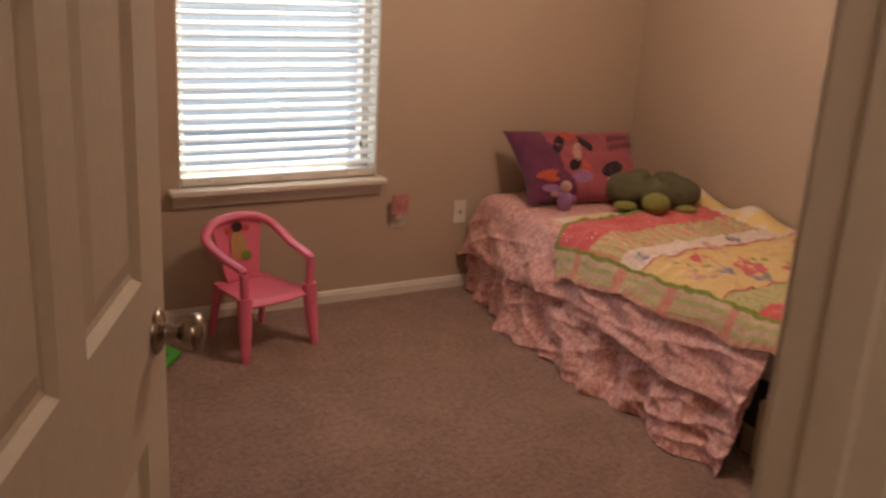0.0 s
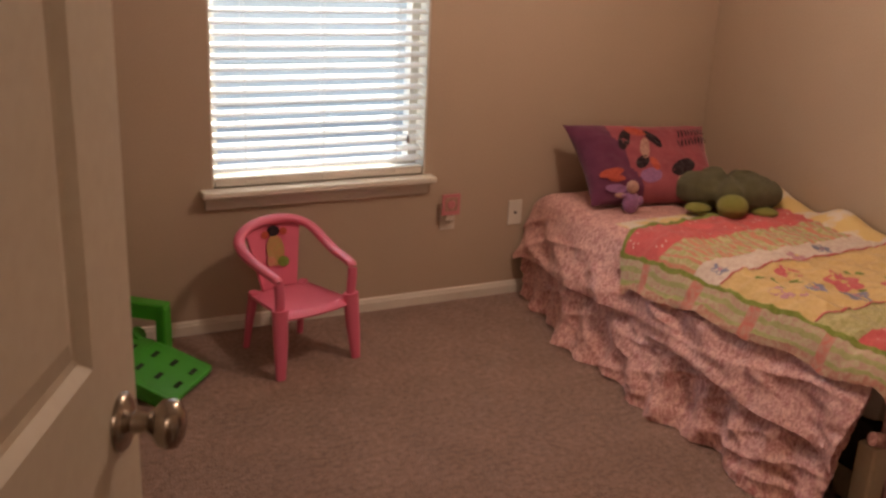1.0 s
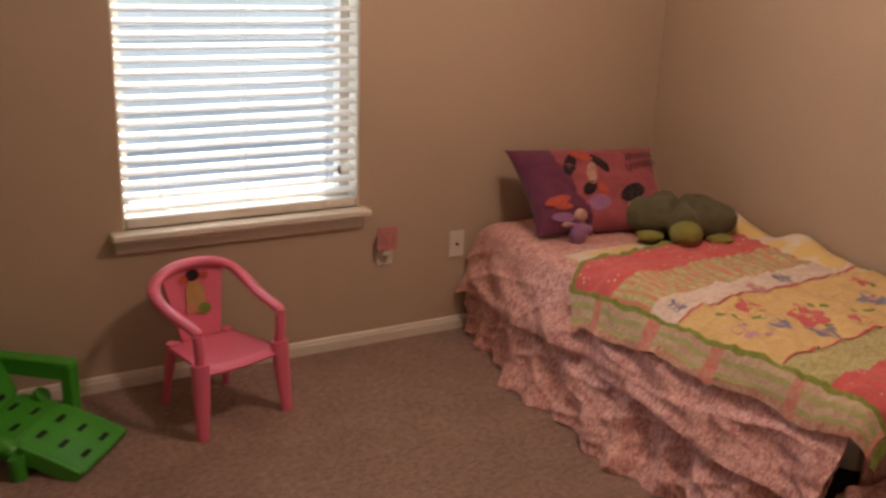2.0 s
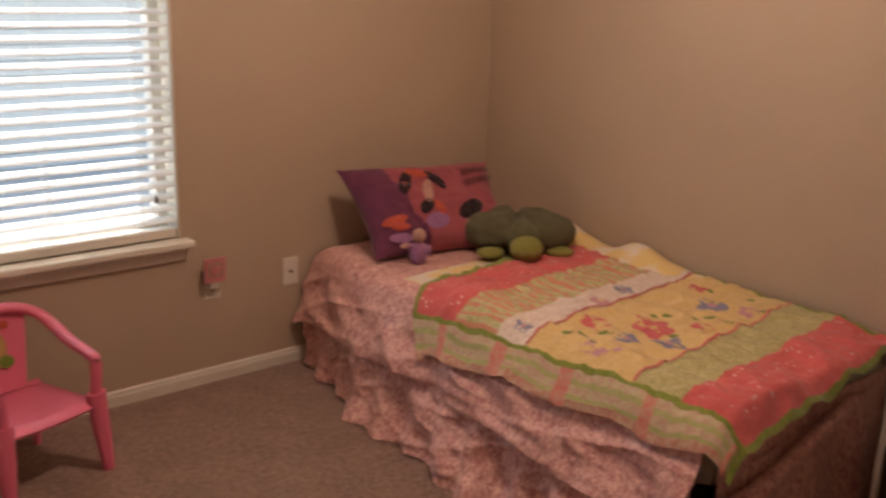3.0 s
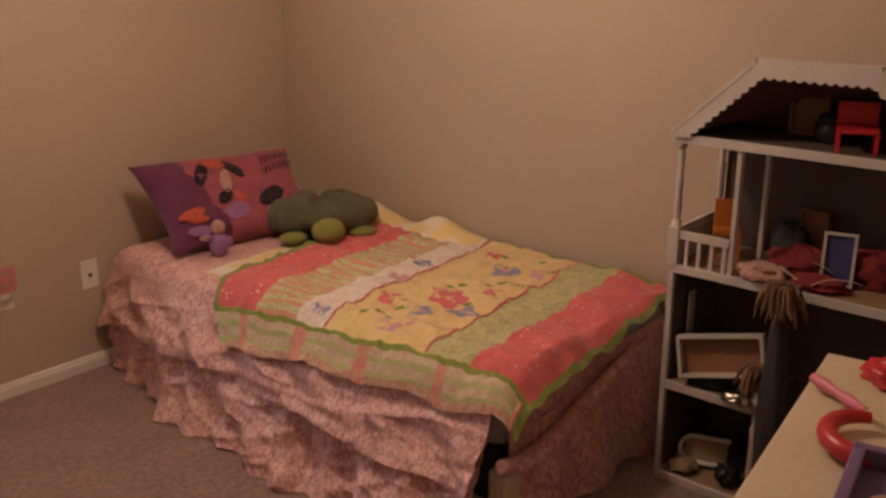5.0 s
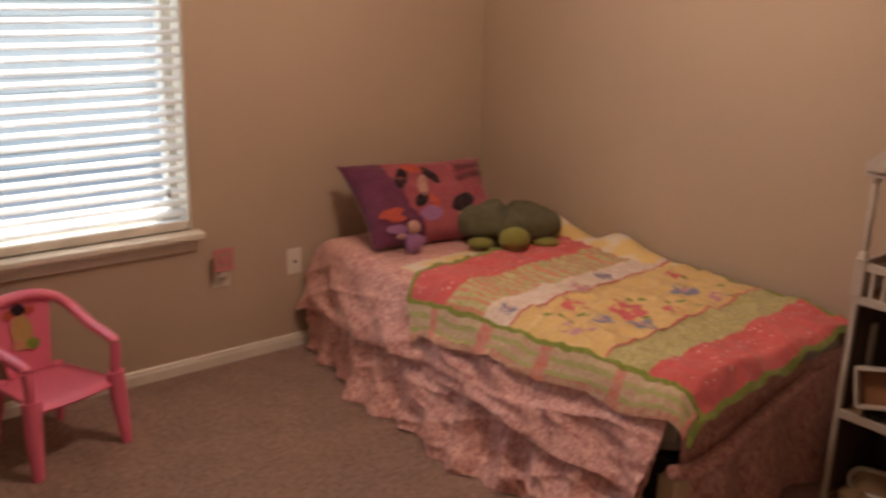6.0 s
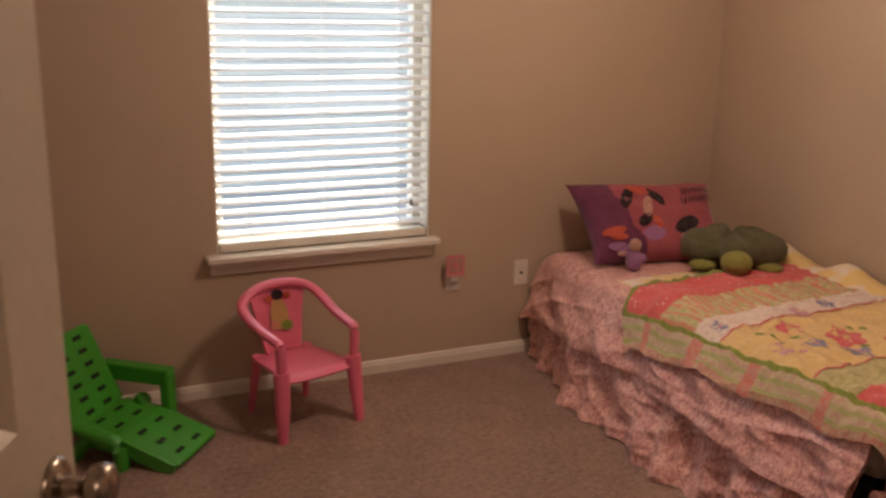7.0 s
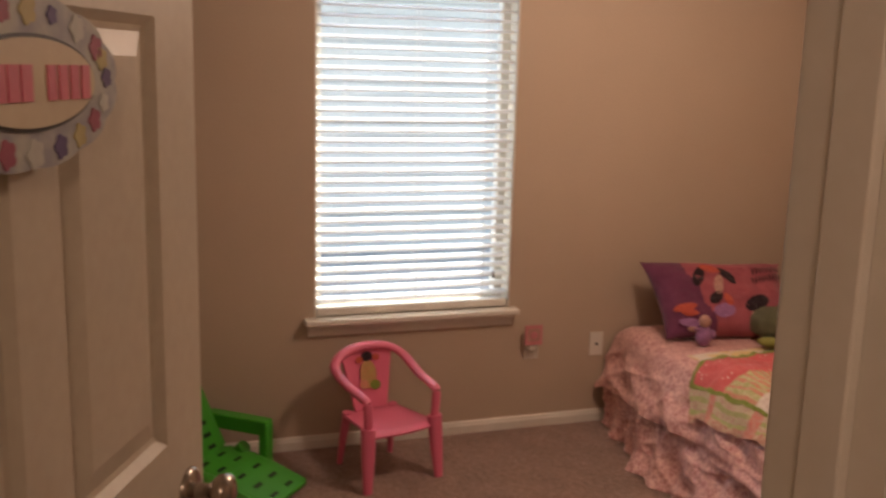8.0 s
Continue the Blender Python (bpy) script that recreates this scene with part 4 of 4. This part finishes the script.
# ---- dollhouse ----
def dollhouse():
    X0, X1, Y0, Y1 = -0.332, -0.02, -2.087, -2.833
    d = thing("dollhouse", pose(0, 0, 0), "tall white wooden dollhouse with open front, balcony and scalloped roof", "dollhouse")
    Z = (0.022, 0.332, 0.704, 1.086)
    part("side_panel", boxes((X0, Y0 - 0.018, 0.0, X1, Y0, 0.792), bevel=0.002), WHITEWOOD, d)
    part("side_panel", boxes((X0, Y1, 0.0, X1, Y1 + 0.018, 1.068), bevel=0.002), WHITEWOOD, d)
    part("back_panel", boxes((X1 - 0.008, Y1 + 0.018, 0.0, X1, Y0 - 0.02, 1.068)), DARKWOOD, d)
    # Dark sheets added over the white panel's inner face put shade into the rooms.
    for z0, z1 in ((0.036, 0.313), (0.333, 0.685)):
        part("shade_lining", boxes((X0 + 0.012, Y0 - 0.022, z0, X1 - 0.009, Y0 - 0.0185, z1)), DARKWOOD, d)
    for i, z in enumerate(Z):
        y1 = Y1 if i != 1 else -2.400
        over = 0.02 if i == 3 else 0
        f = part("floor_board", boxes((X0 + 0.004, y1 + (0.018 if i < 3 else -over), z - 0.018, X1 - 0.008, Y0 - 0.018 + (0.018 + over if i == 3 else 0), z), bevel=0.001), PALEWOOD if i < 3 else DARKWOOD, d)
        part("edge_strip", boxes((X0 - 0.008, y1 + (0.018 if i < 3 else -over), z - 0.021, X0 + 0.004, Y0 - 0.018 + (0.018 + over if i == 3 else 0), z + 0.004), bevel=0.001), WHITEWOOD, f)
    # balcony bay
    turned = [(0.011, 0), (0.011, 0.03), (0.006, 0.035), (0.009, 0.06), (0.0075, 0.12), (0.010, 0.15), (0.006, 0.16), (0.0085, 0.22), (0.006, 0.24), (0.011, 0.245), (0.011, 0.26)]
    for x in (X0 + 0.008, X1 - 0.03):
        part("column", lathe([(r * 1.3, z) for r, z in turned], 12, pose(x, Y0 - 0.012, 0.806)), WHITEWOOD, d, "", True)
    part("balcony_post", boxes((X0 - 0.012, Y0 - 0.03, 0.704, X0 + 0.014, Y0 + 0.004, 0.820), bevel=0.002), WHITEWOOD, d)
    part("inner_wall", boxes((X0, -2.280, 0.704, X0 + 0.022, -2.267, 1.068), bevel=0.001), WHITEWOOD, d)
    part("inner_wall", boxes((X0 + 0.20, -2.280, 0.704, X0 + 0.222, -2.267, 1.068), bevel=0.001), WHITEWOOD, d)
    part("rail", boxes((X0 - 0.006, -2.267, 0.786, X0 + 0.008, Y0 - 0.03, 0.810), bevel=0.001), WHITEWOOD, d)
    for k in range(4):
        y = -2.140 - k * 0.038
        part("baluster", boxes((X0 - 0.002, y - 0.005, 0.708, X0 + 0.005, y + 0.005, 0.786)), WHITEWOOD, d)
    part("rail", boxes((X0 + 0.012, Y0 - 0.016, 0.796, X1, Y0 - 0.004, 0.812), bevel=0.001), WHITEWOOD, d)
    part("front_post", lathe([(0.014, 0), (0.014, 0.05), (0.008, 0.056), (0.012, 0.09), (0.010, 0.2), (0.013, 0.24), (0.008, 0.25), (0.013, 0.3), (0.013, 0.33), (0.009, 0.335), (0.012, 0.39), (0.013, 0.41)], 14, pose(X0 + 0.01, -2.389, 0.022)), WHITEWOOD, d, "", True)
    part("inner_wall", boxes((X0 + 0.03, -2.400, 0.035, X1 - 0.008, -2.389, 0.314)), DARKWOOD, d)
    # roof: slope, flat top, slope; scalloped front boards
    ya, yb, yc, yd = Y0 + 0.010, -2.306, -2.614, Y1 - 0.010
    zt = 1.303

    def plank(p, q, name):
        bm = bmesh.new()
        (y0, z0), (y1, z1) = p, q
        n = Vector((0, z1 - z0, -(y1 - y0))).normalized() * 0.012
        if n.z < 0:
            n = -n
        a = [bm.verts.new((x, y, z)) for x in (X0 - 0.02, X0 + 0.014) for y, z in (p, q)]
        b = [bm.verts.new(v.co + n) for v in a]
        for f in ((0, 1, 3, 2), (4, 5, 7, 6), (0, 1, 5, 4), (2, 3, 7, 6), (0, 2, 6, 4), (1, 3, 7, 5)):
            bm.faces.new([(a + b)[i] for i in f])
        bmesh.ops.recalc_face_normals(bm, faces=bm.faces)
        part(name, bm, WHITEWOOD, d)
    back = bmesh.new()
    front = [back.verts.new((X0 + 0.014, y, z)) for y, z in ((ya, 1.091), (yb, zt), (yc, zt), (yd, 1.091))]
    rear = [back.verts.new((X1 - 0.004, y, z)) for y, z in ((ya - 0.02, 1.090), (yb - 0.05, 1.160), (yc + 0.05, 1.160), (yd + 0.02, 1.090))]
    for k in range(3):
        back.faces.new((front[k], front[k + 1], rear[k + 1], rear[k]))
    back.faces.new(rear)
    bmesh.ops.recalc_face_normals(back, faces=back.faces)
    bmesh.ops.solidify(back, geom=list(back.faces), thickness=0.006)
    part("roof_slope", back, material("brown_roof", (0.16, 0.06, 0.05), 0.7), d)
    for p, q in (((ya, 1.091), (yb, zt)), ((yb, zt), (yc, zt)), ((yc, zt), (yd, 1.091))):
        plank(p, q, "roof_board")
        bm = bmesh.new()
        L = math.hypot(q[0] - p[0], q[1] - p[1])
        t = ((q[0] - p[0]) / L, (q[1] - p[1]) / L)
        nrm = (t[1], -t[0]) if (t[1] * 0 + -t[0] * -1) < 0 else (-t[1], t[0])
        if nrm[1] > 0:
            nrm = (-nrm[0], -nrm[1])
        p = (p[0] - t[0] * 0.004, p[1] - t[1] * 0.004)
        flat = abs(t[1]) < 0.01
        L += 0.024 if not flat else 0.008
        if flat is False and t[1] < 0:
            p = (p[0] - t[0] * 0.018, p[1] - t[1] * 0.018)
        fx = 0.0015 if flat else 0.0
        n = max(8, int(L / 0.004))
        top, low = [], []
        for i in range(n + 1):
            s = i / n * L
            dep = 0.034 + 0.008 * abs(math.sin(s * math.pi / 0.026))
            top.append((p[0] + t[0] * s, p[1] + t[1] * s))
            low.append((top[-1][0] + nrm[0] * dep, min(top[-1][1], max(1.084, top[-1][1] + nrm[1] * dep))))
        va = [[bm.verts.new((x, y, z)) for y, z in top] for x in (X0 - 0.018 - fx, X0 - 0.010)]
        vb = [[bm.verts.new((x, y, z)) for y, z in low] for x in (X0 - 0.018 - fx, X0 - 0.010)]
        for i in range(n):
            bm.faces.new((va[0][i], va[0][i + 1], vb[0][i + 1], vb[0][i]))
            bm.faces.new((va[1][i + 1], va[1][i], vb[1][i], vb[1][i + 1]))
            bm.faces.new((vb[0][i], vb[0][i + 1], vb[1][i + 1], vb[1][i]))
        bmesh.ops.recalc_face_normals(bm, faces=bm.faces)
        part("scalloped_trim", bm, WHITEWOOD, d)
    return d


dollhouse()


# ---- things in the dollhouse ----
def toy_chair(name, m, w, h, mat, label):
    c = thing(name, m, label, "toy chair")
    part("seat", boxes((-w / 2, -w / 2, h * 0.42, w / 2, w / 2, h * 0.50), bevel=0.002), mat, c)
    part("backrest", boxes((-w / 2, w / 2 - 0.008, h * 0.5, w / 2, w / 2, h), bevel=0.002), mat, c)
    for x in (-1, 1):
        for y in (-1, 1):
            part("leg", boxes((x * w / 2 - 0.005 * (x + 1), y * w / 2 - 0.005 * (y + 1), 0, x * w / 2 + 0.005 * (1 - x), y * w / 2 + 0.005 * (1 - y), h * 0.42)), mat, c)


toy_chair("toy_chair", pose(-0.17, -2.186, 0.706, 0, 0, -60), 0.075, 0.17, ORANGE, "small orange wooden toy chair on the balcony")
toy_chair("toy_chair", pose(-0.25, -2.545, 1.088, 0, 0, -70), 0.10, 0.12, RED, "red toy armchair on the attic floor")


def open_tray(name, m, w, h, d, rim, mat_rim, mat_in, label, category):
    t = thing(name, m, label, category)
    part("panel", boxes((-w / 2 + rim, -d * 0.3, rim, w / 2 - rim, 0, h - rim)), mat_in, t)
    part("frame", boxes((-w / 2, -d, 0, -w / 2 + rim, 0, h), (w / 2 - rim, -d, 0, w / 2, 0, h), (-w / 2 + rim, -d, 0, w / 2 - rim, 0, rim), (-w / 2 + rim, -d, h - rim, w / 2 - rim, 0, h), bevel=0.001), mat_rim, t)


open_tray("toy_wardrobe", pose(-0.28, -2.268, 0.380, -12, -11, -76), 0.25, 0.125, 0.05, 0.010, WHITEWOOD, BROWN, "white toy cabinet with brown back tipped on its side", "toy furniture")
open_tray("toy_cupboard", pose(-0.09, -2.370, 1.088, 0, 0, -90), 0.11, 0.13, 0.03, 0.008, PALEWOOD, PALEWOOD, "brown toy cupboard on the attic floor", "toy furniture")
open_tray("toy_mirror", pose(-0.23, -2.533, 0.706, -8, 0, -75), 0.085, 0.15, 0.012, 0.008, WHITEWOOD, BLUE, "white framed blue toy board", "toy furniture")
open_tray("toy_dresser", pose(-0.05, -2.404, 0.706, 0, 0, -90), 0.085, 0.16, 0.03, 0.006, BROWN, BROWN, "brown toy dresser at the back of the room", "toy furniture")

strip = thing("toy_board", pose(-0.22, -2.121, 0.333, 0, 0, 0), "narrow white toy board leaning upright on the shelf", "toy")
part("board", boxes((-0.035, -0.008, 0.0, 0.0, 0.0, 0.27), bevel=0.002), WHITEWOOD, strip)
hoop = thing("toy_crib_side", pose(-0.24, -2.207, 0.037, -28, 0, -72), "white oval plastic toy piece with a rounded end", "toy")
pts = [(0.075, 0, 0.006), (-0.035, 0, 0.006)] + [(-0.035 + 0.04 * math.cos(a), 0, 0.046 + 0.04 * math.sin(a)) for a in [radians(270 - 18 * k) for k in range(1, 11)]] + [(0.075, 0, 0.086)]
part("rim", tube(pts, 0.008, 10, up=(0, 1, 0)), WHITEPL, hoop, "", True)
part("panel", boxes((-0.06, -0.002, 0.008, 0.07, 0.002, 0.084)), PALEWOOD, hoop)


def crumple(name, m, size, mat, label, category, seed, amount=0.35):
    bm = bmesh.new()
    vs = ball(bm, (0, 0, 0), (1, 1, 1), 40)
    for v in vs:
        k = 1 + amount * noise.noise(v.co * 1.7 + Vector((seed, 0, 0))) + amount * 0.7 * noise.noise(v.co * 4.5 + Vector((0, seed, 0))) + amount * 0.45 * ((1 - abs(noise.noise(v.co * 6.0 + Vector((seed, seed, 0))))) ** 4 - 0.4)
        v.co = Vector((v.co.x * size[0] * k, v.co.y * size[1] * k, v.co.z * size[2] * k))
    low = min(v.co.z for v in vs)
    for v in vs:
        v.co.z = max(v.co.z, low * 0.55) - low * 0.55
    o = part(name, bm, mat, None, "", True)
    o.matrix_world = m
    return tagged(o, label, category)


crumple("toy_blanket", pose(-0.17, -2.430, 0.706, 0, 0, 20), (0.09, 0.10, 0.045), REDCLOTH, "crumpled red toy blanket", "toy", 1.0)
crumple("toy_dress", pose(-0.29, -2.353, 0.706, 0, 0, 10), (0.055, 0.065, 0.028), PRINTCREAM, "crumpled cream and pink toy dress", "toy", 2.0)
crumple("toy_dress", pose(-0.28, -2.507, 0.706, 0, 0, 10), (0.05, 0.07, 0.022), REDCLOTH, "crumpled dark red toy dress", "toy", 3.0)
crumple("toy_bag", pose(-0.18, -2.456, 1.088, 0, 0, 0), (0.035, 0.045, 0.05), BLACK, "black toy handbag on the attic floor", "toy", 4.0, 0.15)
crumple("toy_garment", pose(-0.10, -2.353, 0.706, 0, 0, 0), (0.05, 0.05, 0.07), DARKCLOTH, "dark bundle of toy clothes", "toy", 5.0)
crumple("toy_garment", pose(-0.20, -2.310, 0.334, 0, 0, 0), (0.06, 0.05, 0.022), BLACK, "black and grey toy bits on the shelf", "toy", 6.0)
crumple("toy_garment", pose(-0.27, -2.301, 0.037, 0, 0, 0), (0.04, 0.035, 0.03), BLACK, "dark toy bits on the lowest floor", "toy", 7.0)
crumple("doll", pose(-0.405, -2.460, 0.0, 0, 0, 0), (0.035, 0.035, 0.42), DARKCLOTH, "doll in dark clothes standing at the dollhouse", "doll", 8.0, 0.2)


def wig(m, count, length, spread, label, seed):
    """A tangle of hanging strands."""
    rng = random.Random(seed)
    bm = bmesh.new()
    for _ in range(count):
        a, r = rng.uniform(0, 2 * math.pi), spread * math.sqrt(rng.random())
        p = [Vector((r * 0.4 * math.cos(a), r * 0.4 * math.sin(a), 0.0))]
        for k in range(4):
            p.append(p[-1] + Vector((0.35 * r * math.cos(a) * (1 - k * 0.2) + rng.uniform(-0.008, 0.008), 0.35 * r * math.sin(a) * (1 - k * 0.2) + rng.uniform(-0.008, 0.008),
                                     (0.012 if k == 0 else -length / 3.2 * rng.uniform(0.5, 1.1)))))
        tube(p, [0.003, 0.0045, 0.0045, 0.004, 0.0015], 5, bm)
    o = part("toy_wig", bm, HAIR, None, "", True)
    o.matrix_world = m
    tagged(o, label, "doll hair", kind="stuff")


wig(pose(-0.40, -2.451, 0.728), 60, 0.11, 0.050, "tangled brown doll hair at the dollhouse front", 3)
wig(pose(-0.375, -2.396, 0.465), 45, 0.09, 0.04, "tangled tan doll hair over a post", 5)
crumple("toy_garment", pose(-0.27, -2.216, 0.334, 0, 0, 0), (0.05, 0.06, 0.016), SLOT, "flat dark toy bits under the tipped cabinet", "toy", 12.0)
crumple("toy_garment", pose(-0.33, -2.336, 0.334, 0, 0, 0), (0.03, 0.05, 0.014), STEEL, "shiny grey toy bits on the shelf", "toy", 13.0)
crumple("toy_garment", pose(-0.15, -2.610, 0.706, 0, 0, 0), (0.06, 0.07, 0.06), REDCLOTH, "heap of dark red doll clothes", "toy", 14.0)
crumple("toy_garment", pose(-0.28, -2.164, 0.037, 0, 0, 0), (0.05, 0.04, 0.012), PALEWOOD, "pale scraps on the lowest dollhouse floor", "toy", 15.0)

for x, y, z, turn, long, mat, label in ((-0.275, -2.390, 0.742, 62, 0.16, CREAM, "pale ribbon trailing over the dollhouse floor"), (-0.290, -2.560, 0.742, 118, 0.14, PRINTCREAM, "cream ribbon among the doll clothes"),
                                        (-0.240, -2.470, 0.760, 84, 0.12, PALEWOOD, "thin wooden toy stick on the heap")):
    loose = thing("toy_ribbon", pose(x, y, z, 6, 0, turn), label, "toy", "loose toy ribbons")
    part("strip", tube(smooth_path([(-long / 2, 0, -0.010), (-long / 5, 0.012, 0.006), (long / 6, -0.010, 0.002), (long / 2, 0.006, -0.012)], 5), 0.004, 8, flat=0.35), mat, loose, "", True)

# ---- white cabinet by the door ----
CAB = pose(-1.552, -2.857, 0.0, 0, 0, 7.5)
cab = thing("cabinet", CAB, "low white painted cabinet with toys on its top", "cabinet")
CX0, CX1, CY0, CY1, CZ = -0.475, 0.475, -0.36, -0.01, 0.87
part("top", boxes((CX0 - 0.01, CY0, CZ - 0.025, CX1 + 0.01, CY1 + 0.01, CZ), bevel=0.004), CREAM, cab)
part("side_panel", boxes((CX0, CY0, 0.0, CX0 + 0.018, CY1, CZ - 0.025), bevel=0.002), WHITEWOOD, cab)
part("side_panel", boxes((CX1 - 0.018, CY0, 0.0, CX1, CY1, CZ - 0.025), bevel=0.002), WHITEWOOD, cab)
part("back_panel", boxes((CX0 + 0.018, CY0, 0.02, CX1 - 0.018, CY0 + 0.01, CZ - 0.025)), WHITEWOOD, cab)
for k in range(2):
    x0 = CX0 + 0.02 + k * 0.457
    dr = part("door", boxes((x0, CY1 - 0.018, 0.06, x0 + 0.453, CY1, CZ - 0.03), bevel=0.003), WHITEWOOD, cab)
    part("handle", lathe([(0.006, 0), (0.006, 0.012), (0.014, 0.018), (0.012, 0.026)], 16, pose(x0 + (0.41 if k == 0 else 0.04), CY1, 0.6, -90)), STEEL, dr, "", True)
part("plinth", boxes((CX0 + 0.018, CY0 + 0.03, 0.0, CX1 - 0.018, CY1 - 0.04, 0.06)), WHITEWOOD, cab)
part("side_hook", lathe([(0.013, 0), (0.013, 0.004), (0.006, 0.008), (0.005, 0.016), (0.011, 0.022), (0.008, 0.028)], 16, pose(CX0, CY1 - 0.085, CZ - 0.06, 0, -90)), BLACK, cab, "small dark round hook", True)

band = thing("toy_headband", CAB @ pose(0.135, -0.130, CZ, 0, 0, 15), "thick red toy headband lying on the cabinet", "toy")
arc = [(0.070 * math.cos(radians(a)), 0.058 * math.sin(radians(a)), 0.022) for a in range(-10, 251, 20)]
part("hoop", tube(arc, [0.009 + 0.007 * math.sin(math.pi * i / (len(arc) - 1)) for i in range(len(arc))], 12), RED, band, "", True)
crumple("toy_bow", CAB @ pose(0.41, -0.12, CZ, 0, 0, 30), (0.055, 0.04, 0.022), RED, "shiny red toy bow on the cabinet", "toy", 11.0)
stick = thing("toy_rattle", CAB @ pose(0.28, -0.055, CZ + 0.017, 0, 0, 50), "pink toy rattle on the cabinet", "toy")
part("handle", tube([(-0.07, 0, 0), (-0.03, 0, 0), (0.0, 0, 0), (0.03, 0, 0), (0.06, 0, 0)], [0.006, 0.011, 0.007, 0.012, 0.008], 12), ROSE, stick, "", True)
part("rod", tube([(-0.07, 0, 0), (-0.20, -0.005, -0.008)], 0.004, 8), CREAM, stick)
crumple("toy_cloth", CAB @ pose(-0.12, -0.115, CZ, 0, 0, 20), (0.035, 0.018, 0.006), ROSE, "scrap of rose pink cloth on the cabinet", "toy", 16.0)
tray = thing("toy_tray", CAB @ pose(-0.055, -0.225, CZ, 0, 0, 2), "purple toy case with small pots on the cabinet", "toy")
part("body", boxes((-0.13, -0.10, 0.0, 0.13, 0.10, 0.015), (-0.13, -0.10, 0.015, -0.112, 0.10, 0.045), (0.112, -0.10, 0.015, 0.13, 0.10, 0.045), (-0.112, -0.10, 0.015, 0.112, -0.082, 0.045), (-0.112, 0.082, 0.015, 0.112, 0.10, 0.045), bevel=0.003), PURPLE, tray)
for i, (x, y) in enumerate(((-0.06, 0.03), (0.0, 0.04), (0.06, 0.02), (-0.03, -0.03), (0.04, -0.04))):
    part("pot", lathe([(0.02, 0.0), (0.021, 0.016), (0.015, 0.018)], 16, pose(x, y, 0.015)), (RED, PRINTCREAM, BLUE, ROSE, PRINTCREAM)[i], tray, "", True)
